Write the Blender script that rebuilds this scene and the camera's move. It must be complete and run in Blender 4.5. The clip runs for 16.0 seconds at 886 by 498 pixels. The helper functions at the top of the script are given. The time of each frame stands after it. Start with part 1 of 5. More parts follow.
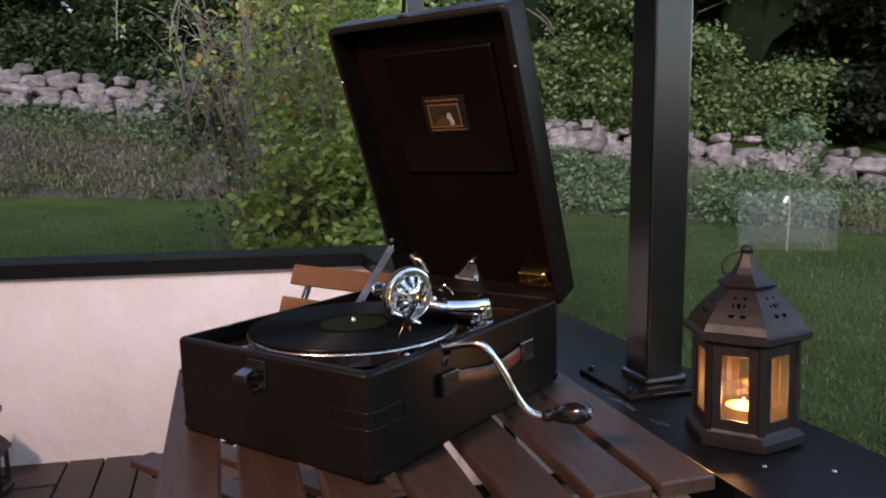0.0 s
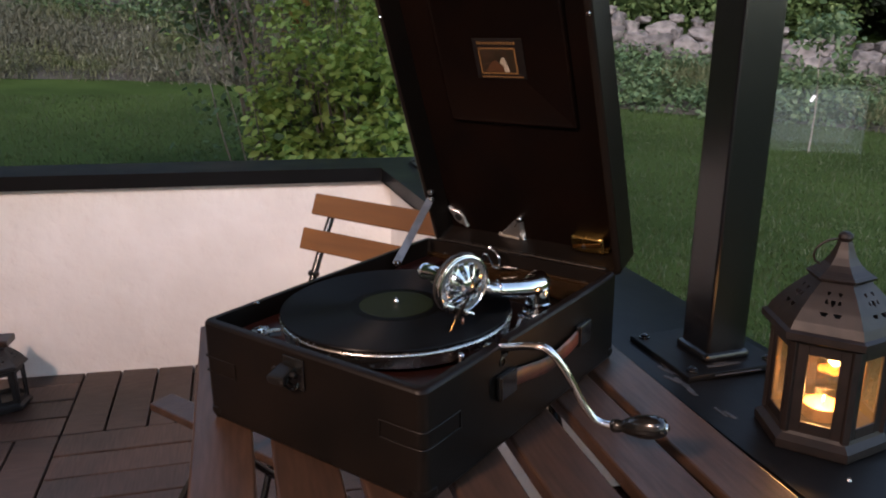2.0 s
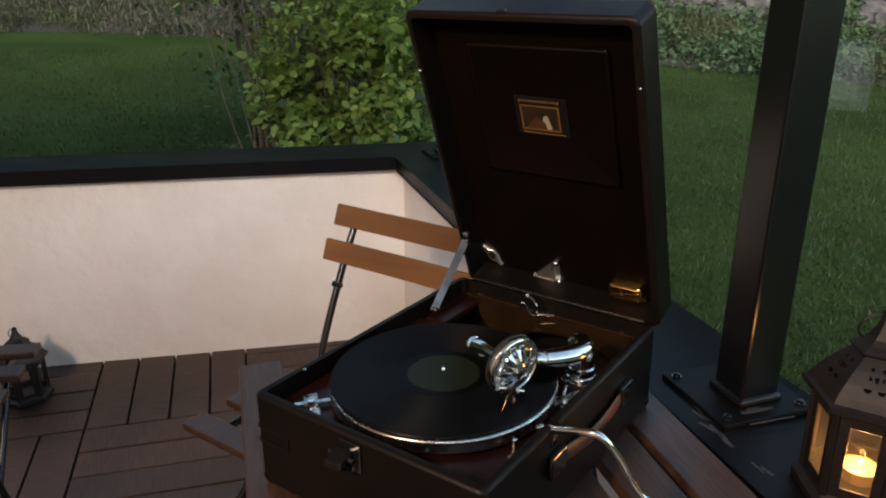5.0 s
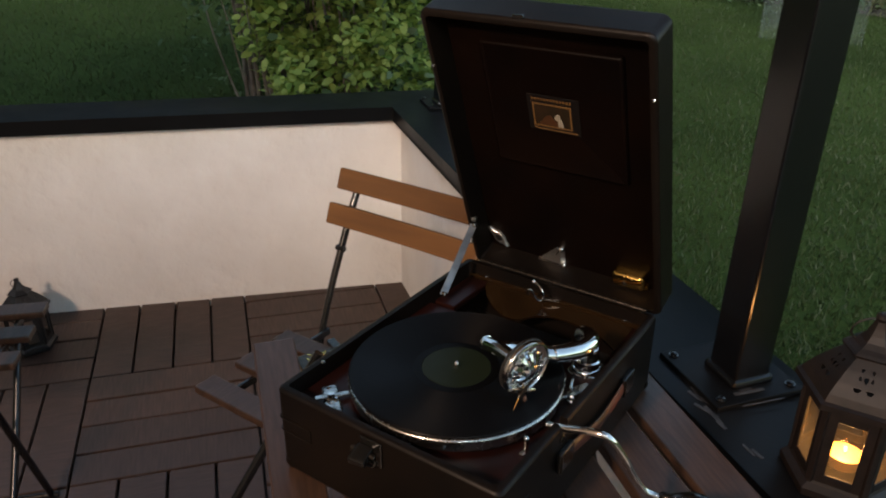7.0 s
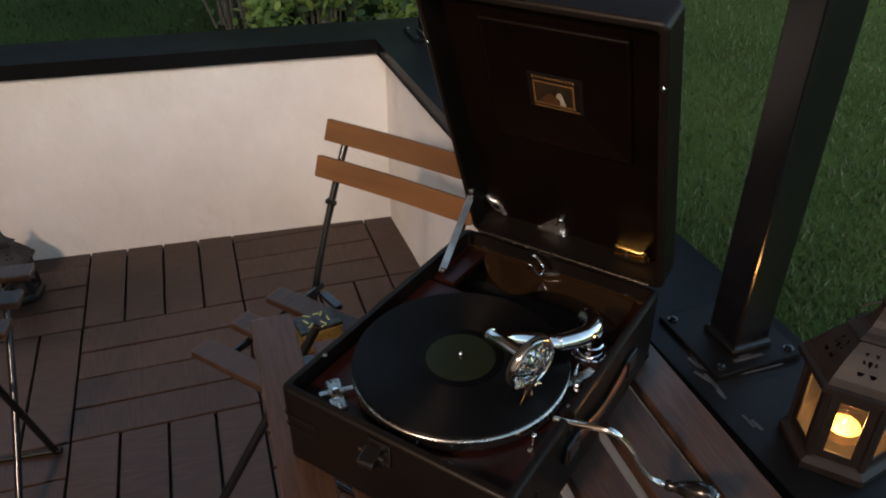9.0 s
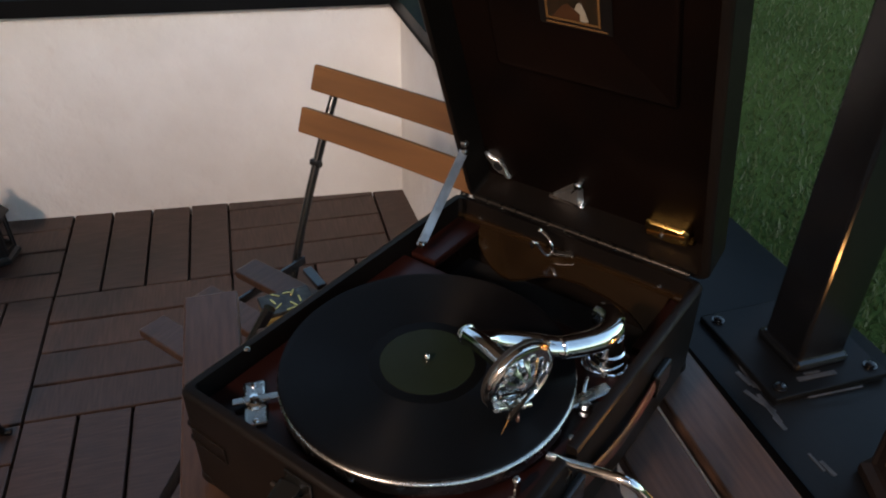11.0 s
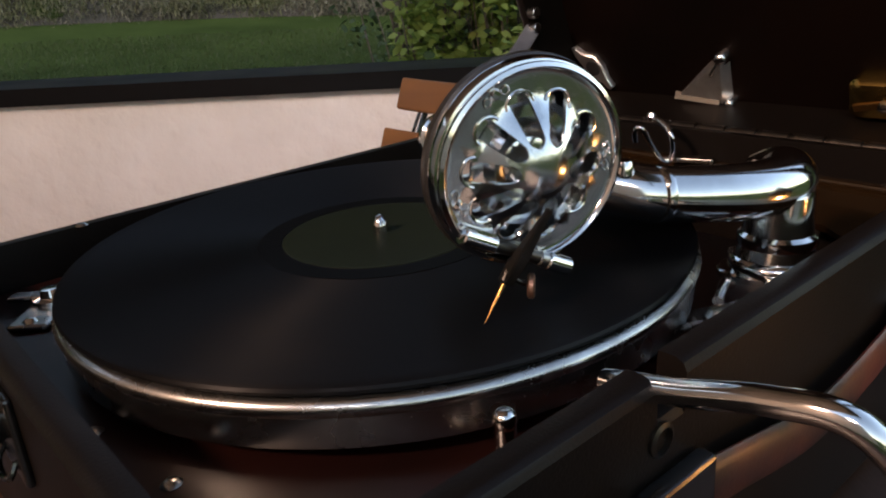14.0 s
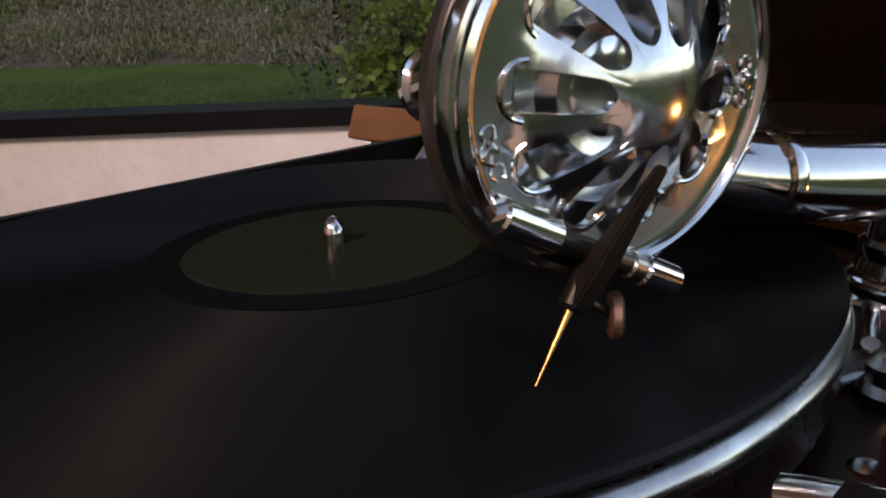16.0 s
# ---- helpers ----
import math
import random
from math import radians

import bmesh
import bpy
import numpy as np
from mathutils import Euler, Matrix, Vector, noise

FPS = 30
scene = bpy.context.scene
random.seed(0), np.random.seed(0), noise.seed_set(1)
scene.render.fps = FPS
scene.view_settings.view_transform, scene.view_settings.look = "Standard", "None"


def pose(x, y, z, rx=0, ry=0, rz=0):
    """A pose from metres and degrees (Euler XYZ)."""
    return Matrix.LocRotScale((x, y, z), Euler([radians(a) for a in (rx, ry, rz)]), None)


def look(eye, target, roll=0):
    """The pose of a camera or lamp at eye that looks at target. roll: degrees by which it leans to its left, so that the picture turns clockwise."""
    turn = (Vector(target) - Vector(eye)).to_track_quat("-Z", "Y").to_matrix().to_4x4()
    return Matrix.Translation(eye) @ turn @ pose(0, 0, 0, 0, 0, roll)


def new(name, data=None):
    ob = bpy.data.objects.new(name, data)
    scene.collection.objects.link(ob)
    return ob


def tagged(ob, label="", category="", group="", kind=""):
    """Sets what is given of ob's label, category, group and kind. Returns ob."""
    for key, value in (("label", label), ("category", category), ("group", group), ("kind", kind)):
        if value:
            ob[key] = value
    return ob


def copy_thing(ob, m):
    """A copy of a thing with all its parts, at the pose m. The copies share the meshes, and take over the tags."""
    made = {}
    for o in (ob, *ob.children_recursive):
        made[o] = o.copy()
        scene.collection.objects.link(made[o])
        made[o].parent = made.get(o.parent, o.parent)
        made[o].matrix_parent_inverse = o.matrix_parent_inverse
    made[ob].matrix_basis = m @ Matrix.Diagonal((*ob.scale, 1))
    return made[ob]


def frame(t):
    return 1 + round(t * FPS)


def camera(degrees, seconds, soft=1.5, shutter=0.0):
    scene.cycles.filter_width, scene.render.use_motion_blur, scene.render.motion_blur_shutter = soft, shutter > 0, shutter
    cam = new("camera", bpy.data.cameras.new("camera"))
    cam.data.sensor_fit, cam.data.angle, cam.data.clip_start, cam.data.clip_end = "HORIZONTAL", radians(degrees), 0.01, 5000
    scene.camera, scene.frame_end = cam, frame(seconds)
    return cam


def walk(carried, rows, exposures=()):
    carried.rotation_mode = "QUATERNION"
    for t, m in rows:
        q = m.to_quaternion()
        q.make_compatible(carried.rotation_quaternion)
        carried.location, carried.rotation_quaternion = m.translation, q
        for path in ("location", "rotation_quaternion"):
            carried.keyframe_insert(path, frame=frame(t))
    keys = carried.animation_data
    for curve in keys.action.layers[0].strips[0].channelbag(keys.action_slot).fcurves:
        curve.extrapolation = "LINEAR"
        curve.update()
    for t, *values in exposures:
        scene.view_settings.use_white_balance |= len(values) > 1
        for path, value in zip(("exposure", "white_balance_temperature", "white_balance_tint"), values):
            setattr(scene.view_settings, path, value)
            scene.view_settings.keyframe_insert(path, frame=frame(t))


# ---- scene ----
cam = camera(59.7, 16.0, 2.0)
PATH = [
    (0, (0.66, -0.72, 1.049), (-0.493, 0.891, 0.777), -1.7),
    (0.5, (0.648, -0.706, 1.057), (-0.506, 0.898, 0.748), -1.8),
    (1, (0.618, -0.688, 1.076), (-0.536, 0.905, 0.716), -1.7),
    (1.5, (0.577, -0.672, 1.103), (-0.564, 0.904, 0.639), -1.1),
    (2, (0.541, -0.645, 1.136), (-0.594, 0.903, 0.573), -0.7),
    (2.5, (0.512, -0.637, 1.171), (-0.612, 0.899, 0.556), -0.5),
    (3, (0.494, -0.636, 1.199), (-0.63, 0.891, 0.564), -0.5),
    (3.5, (0.489, -0.645, 1.222), (-0.635, 0.881, 0.581), -1.0),
    (6, (0.456, -0.645, 1.314), (-0.621, 0.854, 0.544), -0.9),
    (6.5, (0.449, -0.656, 1.339), (-0.608, 0.833, 0.522), -1.1),
    (7, (0.44, -0.656, 1.373), (-0.591, 0.814, 0.491), -0.1),
    (7.5, (0.425, -0.655, 1.407), (-0.57, 0.798, 0.459), 0.5),
    (8, (0.404, -0.643, 1.435), (-0.56, 0.789, 0.427), -0.7),
    (8.5, (0.395, -0.632, 1.456), (-0.532, 0.781, 0.387), -0.8),
    (11, (0.319, -0.404, 1.298), (-0.666, 0.918, 0.167), -0.2),
    (11.5, (0.318, -0.353, 1.216), (-0.75, 0.948, 0.137), -1.2),
    (12, (0.319, -0.301, 1.14), (-0.839, 0.967, 0.115), -1.2),
    (12.5, (0.32, -0.261, 1.079), (-0.947, 0.983, 0.159), -1.7),
    (13, (0.31, -0.23, 1.017), (-1.044, 0.982, 0.183), -2.7),
    (13.5, (0.285, -0.207, 0.964), (-1.129, 0.983, 0.201), -3.8),
    (14, (0.264, -0.185, 0.932), (-1.179, 1.015, 0.241), -4.5),
    (14.5, (0.234, -0.167, 0.916), (-1.195, 1.069, 0.26), -3.8),
    (15, (0.211, -0.147, 0.903), (-1.191, 1.138, 0.284), -3.5),
    (15.5, (0.189, -0.134, 0.895), (-1.196, 1.177, 0.291), -3.6),
    (16, (0.176, -0.127, 0.885), (-1.2, 1.204, 0.307), -3.3),
]
walk(cam, [(t, look(eye, target, roll)) for t, eye, target, roll in PATH], ((0, 2.27, 6400, 29), (3.5, 2.12, 6650, 15), (7.5, 1.86, 6850, 11), (12, 1.95, 6200, 11), (13.5, 1.92, 6950, 18), (16, 1.80, 7050, 28)))

# ---------- world and lights ----------
world = bpy.data.worlds.new("world")
scene.world = world
world.use_nodes = True
wn = world.node_tree.nodes
sky = wn.new("ShaderNodeTexSky")
sky.sky_type, sky.sun_disc = "NISHITA", False
sky.sun_elevation, sky.sun_rotation = radians(9), radians(200)
world.node_tree.links.new(sky.outputs[0], wn["Background"].inputs[0])
wn["Background"].inputs[1].default_value = 0.18


def lamp(name, kind, m, power, color, size):
    d = bpy.data.lights.new(name, kind)
    d.energy, d.color = power, color
    if kind == "SUN":
        d.angle = size
    elif kind == "AREA":
        d.size = size
    else:
        d.shadow_soft_size = size
    ob = new(name, d)
    ob.matrix_world = m
    return ob


# broad sun added to brighten the garden; the twilight itself has none
lamp("evening_sun", "SUN", look((5, -8, 4.4), (0, 0, 0)), 1.10, (1.0, 0.94, 0.90), radians(22))
lamp("house_lamp", "POINT", pose(-0.05, -1.70, 1.97), 44, (1.0, 0.72, 0.55), 0.10)
lamp("candle_glow", "POINT", pose(0.416, 0.262, 0.722), 0.20, (1.0, 0.50, 0.16), 0.008)

# ---------- materials ----------


def mat(name, c1, c2=None, rough=0.6, metal=0.0, scale=20.0, fine=200.0, bump=0.1, dist=0.001, spread=0.0,
        island=0.0, stretch=(1, 1, 1), coat=0.0, rvar=0.1, spec=0.5):
    """A node material: two noises vary colour, roughness and relief; spread and island vary whole pieces."""
    m = bpy.data.materials.new(name)
    m.use_nodes = True
    n, l = m.node_tree.nodes, m.node_tree.links
    b = n["Principled BSDF"]
    c2 = c2 or tuple(v * 0.75 for v in c1)
    tc = n.new("ShaderNodeTexCoord")
    mp = n.new("ShaderNodeMapping")
    mp.inputs["Scale"].default_value = stretch
    l.new(tc.outputs["Object"], mp.inputs["Vector"])
    n1 = n.new("ShaderNodeTexNoise")
    n1.inputs["Scale"].default_value, n1.inputs["Detail"].default_value = scale, 5
    n2 = n.new("ShaderNodeTexNoise")
    n2.inputs["Scale"].default_value, n2.inputs["Detail"].default_value = fine, 3
    l.new(mp.outputs[0], n1.inputs["Vector"])
    l.new(mp.outputs[0], n2.inputs["Vector"])
    mix = n.new("ShaderNodeMix")
    mix.data_type = "RGBA"
    mix.inputs[6].default_value, mix.inputs[7].default_value = (*c1, 1), (*c2, 1)
    ramp = n.new("ShaderNodeMapRange")
    ramp.inputs[1].default_value, ramp.inputs[2].default_value = 0.35, 0.65
    l.new(n1.outputs["Fac"], ramp.inputs[0])
    l.new(ramp.outputs[0], mix.inputs[0])
    col = mix.outputs[2]
    if spread or island:
        hsv = n.new("ShaderNodeHueSaturation")
        rnd = n.new("ShaderNodeObjectInfo").outputs["Random"] if spread else n.new("ShaderNodeNewGeometry").outputs["Random Per Island"]
        amount = spread or island
        mr = n.new("ShaderNodeMapRange")
        mr.inputs[3].default_value, mr.inputs[4].default_value = 1 - amount, 1 + amount
        l.new(rnd, mr.inputs[0])
        l.new(mr.outputs[0], hsv.inputs["Value"])
        l.new(col, hsv.inputs["Color"])
        col = hsv.outputs[0]
    l.new(col, b.inputs["Base Color"])
    rr = n.new("ShaderNodeMapRange")
    rr.inputs[3].default_value, rr.inputs[4].default_value = max(0.02, rough - rvar), min(1, rough + rvar)
    l.new(n1.outputs["Fac"], rr.inputs[0])
    l.new(rr.outputs[0], b.inputs["Roughness"])
    b.inputs["Metallic"].default_value = metal
    b.inputs["Coat Weight"].default_value = coat
    b.inputs["Coat Roughness"].default_value = 0.045
    b.inputs["Specular IOR Level"].default_value = spec
    if bump:
        add = n.new("ShaderNodeMath")
        add.operation = "MULTIPLY_ADD"
        add.inputs[1].default_value = 0.5
        l.new(n2.outputs["Fac"], add.inputs[0])
        l.new(n1.outputs["Fac"], add.inputs[2])
        bp = n.new("ShaderNodeBump")
        bp.inputs["Strength"].default_value, bp.inputs["Distance"].default_value = bump, dist
        l.new(add.outputs[0], bp.inputs["Height"])
        l.new(bp.outputs[0], b.inputs["Normal"])
    return m


def leaf_mat(name, c1, c2, glow=0.35, rough=0.5):
    """Leaves: colour varies leaf by leaf, and light passes through."""
    m = bpy.data.materials.new(name)
    m.use_nodes = True
    n, l = m.node_tree.nodes, m.node_tree.links
    b = n["Principled BSDF"]
    geo = n.new("ShaderNodeNewGeometry")
    mix = n.new("ShaderNodeMix")
    mix.data_type = "RGBA"
    mix.inputs[6].default_value, mix.inputs[7].default_value = (*c1, 1), (*c2, 1)
    l.new(geo.outputs["Random Per Island"], mix.inputs[0])
    l.new(mix.outputs[2], b.inputs["Base Color"])
    b.inputs["Roughness"].default_value = rough
    b.inputs["Specular IOR Level"].default_value = 0.25
    tr = n.new("ShaderNodeBsdfTranslucent")
    l.new(mix.outputs[2], tr.inputs["Color"])
    ms = n.new("ShaderNodeMixShader")
    ms.inputs[0].default_value = glow
    l.new(b.outputs[0], ms.inputs[1])
    l.new(tr.outputs[0], ms.inputs[2])
    l.new(ms.outputs[0], n["Material Output"].inputs[0])
    return m


def glass_mat(name, gloss=0.1, tint=(1, 1, 1), rough=0.03, haze_mix=0.0):
    m = bpy.data.materials.new(name)
    m.use_nodes = True
    n, l = m.node_tree.nodes, m.node_tree.links
    t = n.new("ShaderNodeBsdfTransparent")
    t.inputs[0].default_value = (*tint, 1)
    g = n.new("ShaderNodeBsdfGlossy")
    g.inputs["Roughness"].default_value = rough
    ms = n.new("ShaderNodeMixShader")
    ms.inputs[0].default_value = gloss
    l.new(t.outputs[0], ms.inputs[1])
    l.new(g.outputs[0], ms.inputs[2])
    # uneven translucent haze, put in so that panes pick up a glow
    haze = n.new("ShaderNodeBsdfTranslucent")
    haze.inputs[0].default_value = (0.8, 0.74, 0.66, 1)
    no = n.new("ShaderNodeTexNoise")
    no.inputs["Scale"].default_value, no.inputs["Detail"].default_value = 60, 6
    mr = n.new("ShaderNodeMapRange")
    mr.inputs[1].default_value, mr.inputs[2].default_value = 0.3, 0.75
    mr.inputs[3].default_value, mr.inputs[4].default_value = haze_mix * 0.4, haze_mix * 1.6
    l.new(no.outputs["Fac"], mr.inputs[0])
    mh = n.new("ShaderNodeMixShader")
    l.new(mr.outputs[0], mh.inputs[0])
    l.new(ms.outputs[0], mh.inputs[1])
    l.new(haze.outputs[0], mh.inputs[2])
    l.new(mh.outputs[0], n["Material Output"].inputs[0])
    return m


def glow_mat(name, color, strength):
    m = bpy.data.materials.new(name)
    m.use_nodes = True
    b = m.node_tree.nodes["Principled BSDF"]
    b.inputs["Base Color"].default_value = (*color, 1)
    b.inputs["Emission Color"].default_value = (*color, 1)
    b.inputs["Emission Strength"].default_value = strength
    return m


M_leather = mat("black_leathercloth", (0.0070, 0.0048, 0.0035), (0.0035, 0.0027, 0.0022), 0.40, scale=9, fine=900, bump=0.4, dist=0.0006, rvar=0.12, spec=0.14)
M_lining = mat("dark_lid_lining", (0.0040, 0.0018, 0.0011), (0.0022, 0.0011, 0.0008), 0.45, scale=14, fine=700, bump=0.2, dist=0.0004, spec=0.08)
M_board = mat("mahogany_board", (0.016, 0.0042, 0.0028), (0.007, 0.0022, 0.0015), 0.36, scale=18, fine=90, bump=0.08, dist=0.0004, stretch=(1, 0.15, 1), coat=0.0, spec=0.22)
M_horn = mat("varnished_brown_metal", (0.018, 0.0095, 0.0035), (0.011, 0.0055, 0.002), 0.12, scale=20, fine=300, bump=0.03, dist=0.0003, coat=0.25, rvar=0.06)
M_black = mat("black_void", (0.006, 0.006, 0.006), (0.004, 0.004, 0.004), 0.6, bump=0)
M_chrome = mat("nickel_plate", (0.74, 0.725, 0.70), (0.62, 0.605, 0.58), 0.12, 1.0, scale=60, fine=700, bump=0.02, dist=0.0002, rvar=0.05)
M_satin = mat("satin_nickel", (0.80, 0.79, 0.75), (0.62, 0.61, 0.58), 0.40, 1.0, scale=90, fine=700, bump=0.08, dist=0.0003, rvar=0.1)
M_front = mat("worn_nickel_front", (0.66, 0.67, 0.675), (0.48, 0.49, 0.495), 0.17, 1.0, scale=90, fine=900, bump=0.10, dist=0.0004, rvar=0.12)
M_dull = mat("worn_nickel", (0.50, 0.49, 0.46), (0.32, 0.31, 0.29), 0.26, 1.0, scale=80, fine=500, bump=0.08, dist=0.0003, rvar=0.12)
M_steel = mat("blued_steel", (0.30, 0.32, 0.35), (0.20, 0.215, 0.24), 0.42, 0.8, scale=60, fine=400, bump=0.08, dist=0.0003)
M_brass = mat("old_brass", (0.62, 0.42, 0.13), (0.42, 0.27, 0.08), 0.24, 1.0, scale=80, fine=500, bump=0.08, dist=0.0003, rvar=0.1)
M_copper = mat("dull_copper", (0.36, 0.20, 0.14), (0.26, 0.14, 0.10), 0.42, 0.9, scale=120, fine=700, bump=0.1, dist=0.0003)
M_needle = mat("brass_needle", (0.50, 0.27, 0.09), (0.36, 0.18, 0.06), 0.3, 1.0, bump=0)
M_darkmetal = mat("dark_oxidised_metal", (0.07, 0.06, 0.05), (0.03, 0.028, 0.025), 0.32, 0.9, scale=90, fine=600, bump=0.1, dist=0.0003)
M_rubber = mat("dark_rubber", (0.02, 0.018, 0.016), (0.012, 0.011, 0.01), 0.4, bump=0.05, dist=0.0003)
M_bakelite = mat("black_bakelite", (0.008, 0.0075, 0.007), (0.005, 0.005, 0.0045), 0.20, scale=40, bump=0.03, dist=0.0003, coat=0.2, rvar=0.06)
M_redleather = mat("worn_red_brown_leather", (0.115, 0.026, 0.014), (0.010, 0.005, 0.0045), 0.40, scale=28, fine=500, bump=0.3, dist=0.0008)
M_felt = mat("turntable_felt", (0.008, 0.006, 0.005), (0.005, 0.004, 0.003), 0.9, fine=1200, bump=0.3, dist=0.0005)
M_gold = mat("gilt_print", (0.12, 0.060, 0.018), (0.08, 0.040, 0.012), 0.45, 0.0, bump=0)
M_print_dark = mat("dark_print", (0.0045, 0.0035, 0.003), None, 0.35, bump=0)
M_print_olive = mat("olive_print", (0.010, 0.008, 0.004), (0.022, 0.011, 0.005), 0.35, scale=90, bump=0)
M_print_brown = mat("brown_print", (0.048, 0.020, 0.008), None, 0.35, bump=0)
M_print_cream = mat("cream_print", (0.22, 0.19, 0.14), (0.16, 0.135, 0.10), 0.4, bump=0)
M_plaster = mat("white_lime_plaster", (0.75, 0.73, 0.70), (0.69, 0.665, 0.63), 0.75, scale=5, fine=19, bump=0.9, dist=0.015, rvar=0.08)
M_blacksteel = mat("black_painted_steel", (0.0040, 0.0042, 0.0050), (0.0026, 0.0028, 0.0034), 0.22, scale=6, fine=120, bump=0.08, dist=0.001, rvar=0.08, spec=0.6)
M_cap = mat("black_painted_sheet", (0.0062, 0.0066, 0.0072), (0.0034, 0.0037, 0.0042), 0.40, scale=5, fine=60, bump=0.2, dist=0.002, rvar=0.14, spec=0.10)
M_scuff = mat("scuffed_grey_paint", (0.045, 0.047, 0.052), (0.014, 0.015, 0.017), 0.6, scale=60, bump=0.1)
M_deck = mat("brown_deck_board", (0.054, 0.029, 0.021), (0.034, 0.0195, 0.0145), 0.50, scale=14, fine=160, bump=0.25, dist=0.0015, spread=0.22, stretch=(1, 12, 1), rvar=0.1)
M_slat = mat("dark_stained_slat", (0.050, 0.027, 0.017), (0.030, 0.0165, 0.0105), 0.38, scale=16, fine=190, bump=0.25, dist=0.001, spread=0.15, stretch=(10, 1, 1), rvar=0.1, spec=0.4)
M_acacia = mat("oiled_acacia", (0.170, 0.076, 0.024), (0.098, 0.042, 0.013), 0.42, scale=18, fine=190, bump=0.15, dist=0.0008, spread=0.1, stretch=(0.12, 1, 1), rvar=0.08)
M_lantern = mat("dark_bronze_lantern_metal", (0.0125, 0.0086, 0.0072), (0.0060, 0.0045, 0.0040), 0.48, 0.0, scale=50, fine=400, bump=0.12, dist=0.0006, spec=0.28)
M_lantern_black = mat("black_lantern_metal", (0.012, 0.012, 0.013), None, 0.45, 0.3, scale=50, bump=0.1, dist=0.0006)
# warm tint and haze give the panes the candle's glow
M_glass = glass_mat("lantern_glass", 0.10, (0.90, 0.85, 0.78), 0.04, 0.020)
# orange colour and emission put the flame's glow into the pale wax
M_wax = mat("glow_tinted_wax", (0.40, 0.19, 0.06), (0.34, 0.15, 0.045), 0.5, bump=0.05)
M_waxglow = glow_mat("lit_wax", (1.0, 0.43, 0.075), 1.5)
M_flame = glow_mat("candle_flame", (1.0, 0.62, 0.22), 5.0)
M_stone = mat("granite_stone", (0.165, 0.143, 0.132), (0.070, 0.062, 0.058), 0.85, scale=3.5, fine=40, bump=0.6, dist=0.03, spread=0.3)
M_grass = mat("lawn_grass", (0.037, 0.059, 0.0150), (0.023, 0.039, 0.0100), 0.95, scale=0.9, fine=45, bump=0.8, dist=0.03, spec=0.05)
M_bank = mat("bank_soil", (0.060, 0.050, 0.040), (0.032, 0.032, 0.022), 0.95, scale=1.5, fine=20, bump=0.8, dist=0.06)
M_blade = leaf_mat("grass_blades", (0.033, 0.051, 0.0160), (0.047, 0.066, 0.023), 0.3)
M_bark = mat("grey_bark", (0.24, 0.205, 0.17), (0.13, 0.11, 0.09), 0.9, scale=14, fine=90, bump=0.6, dist=0.01)
M_hedge = leaf_mat("hedge_leaves", (0.075, 0.135, 0.050), (0.165, 0.225, 0.085), 0.45)
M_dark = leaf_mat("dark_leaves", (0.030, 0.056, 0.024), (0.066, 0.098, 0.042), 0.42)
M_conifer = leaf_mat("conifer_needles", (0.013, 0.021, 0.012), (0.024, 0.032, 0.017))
M_bush = leaf_mat("bush_leaves", (0.17, 0.27, 0.066), (0.46, 0.56, 0.16), 0.45)
M_bush2 = leaf_mat("blue_green_leaves", (0.055, 0.100, 0.046), (0.125, 0.175, 0.080))
M_amber = leaf_mat("amber_leaves", (0.42, 0.24, 0.08), (0.55, 0.32, 0.12))
M_heath = leaf_mat("bank_plants", (0.085, 0.105, 0.045), (0.165, 0.165, 0.085))
M_heather = leaf_mat("faded_heather", (0.112, 0.114, 0.076), (0.190, 0.182, 0.125))
M_pale = leaf_mat("pale_leaves", (0.16, 0.21, 0.12), (0.30, 0.34, 0.24))
# near-black that paints the shade within crowns and woods
M_shade = mat("painted_crown_shade", (0.008, 0.013, 0.006), None, 0.95, scale=3, bump=0, spec=0.0)
M_tin = mat("gold_tin", (0.38, 0.24, 0.07), (0.25, 0.15, 0.04), 0.35, 0.7, scale=90, bump=0.1)
M_tag = mat("white_tag", (0.8, 0.8, 0.78), None, 0.5, bump=0)
M_house = mat("house_boards", (0.42, 0.36, 0.30), (0.35, 0.30, 0.25), 0.7, scale=4, fine=60, bump=0.2, dist=0.004)
M_ceiling = mat("blocking_roof_dark", (0.20, 0.18, 0.16), (0.15, 0.13, 0.115), 0.7, scale=6, fine=60, bump=0.2, dist=0.003)
M_lampglass = glow_mat("lamp_glass", (1.0, 0.78, 0.55), 6.0)

M_net = bpy.data.materials.new("white_netting")
M_net.use_nodes = True
M_net.node_tree.nodes["Principled BSDF"].inputs["Base Color"].default_value = (0.36, 0.43, 0.45, 1)
M_net.node_tree.nodes["Principled BSDF"].inputs["Alpha"].default_value = 0.022


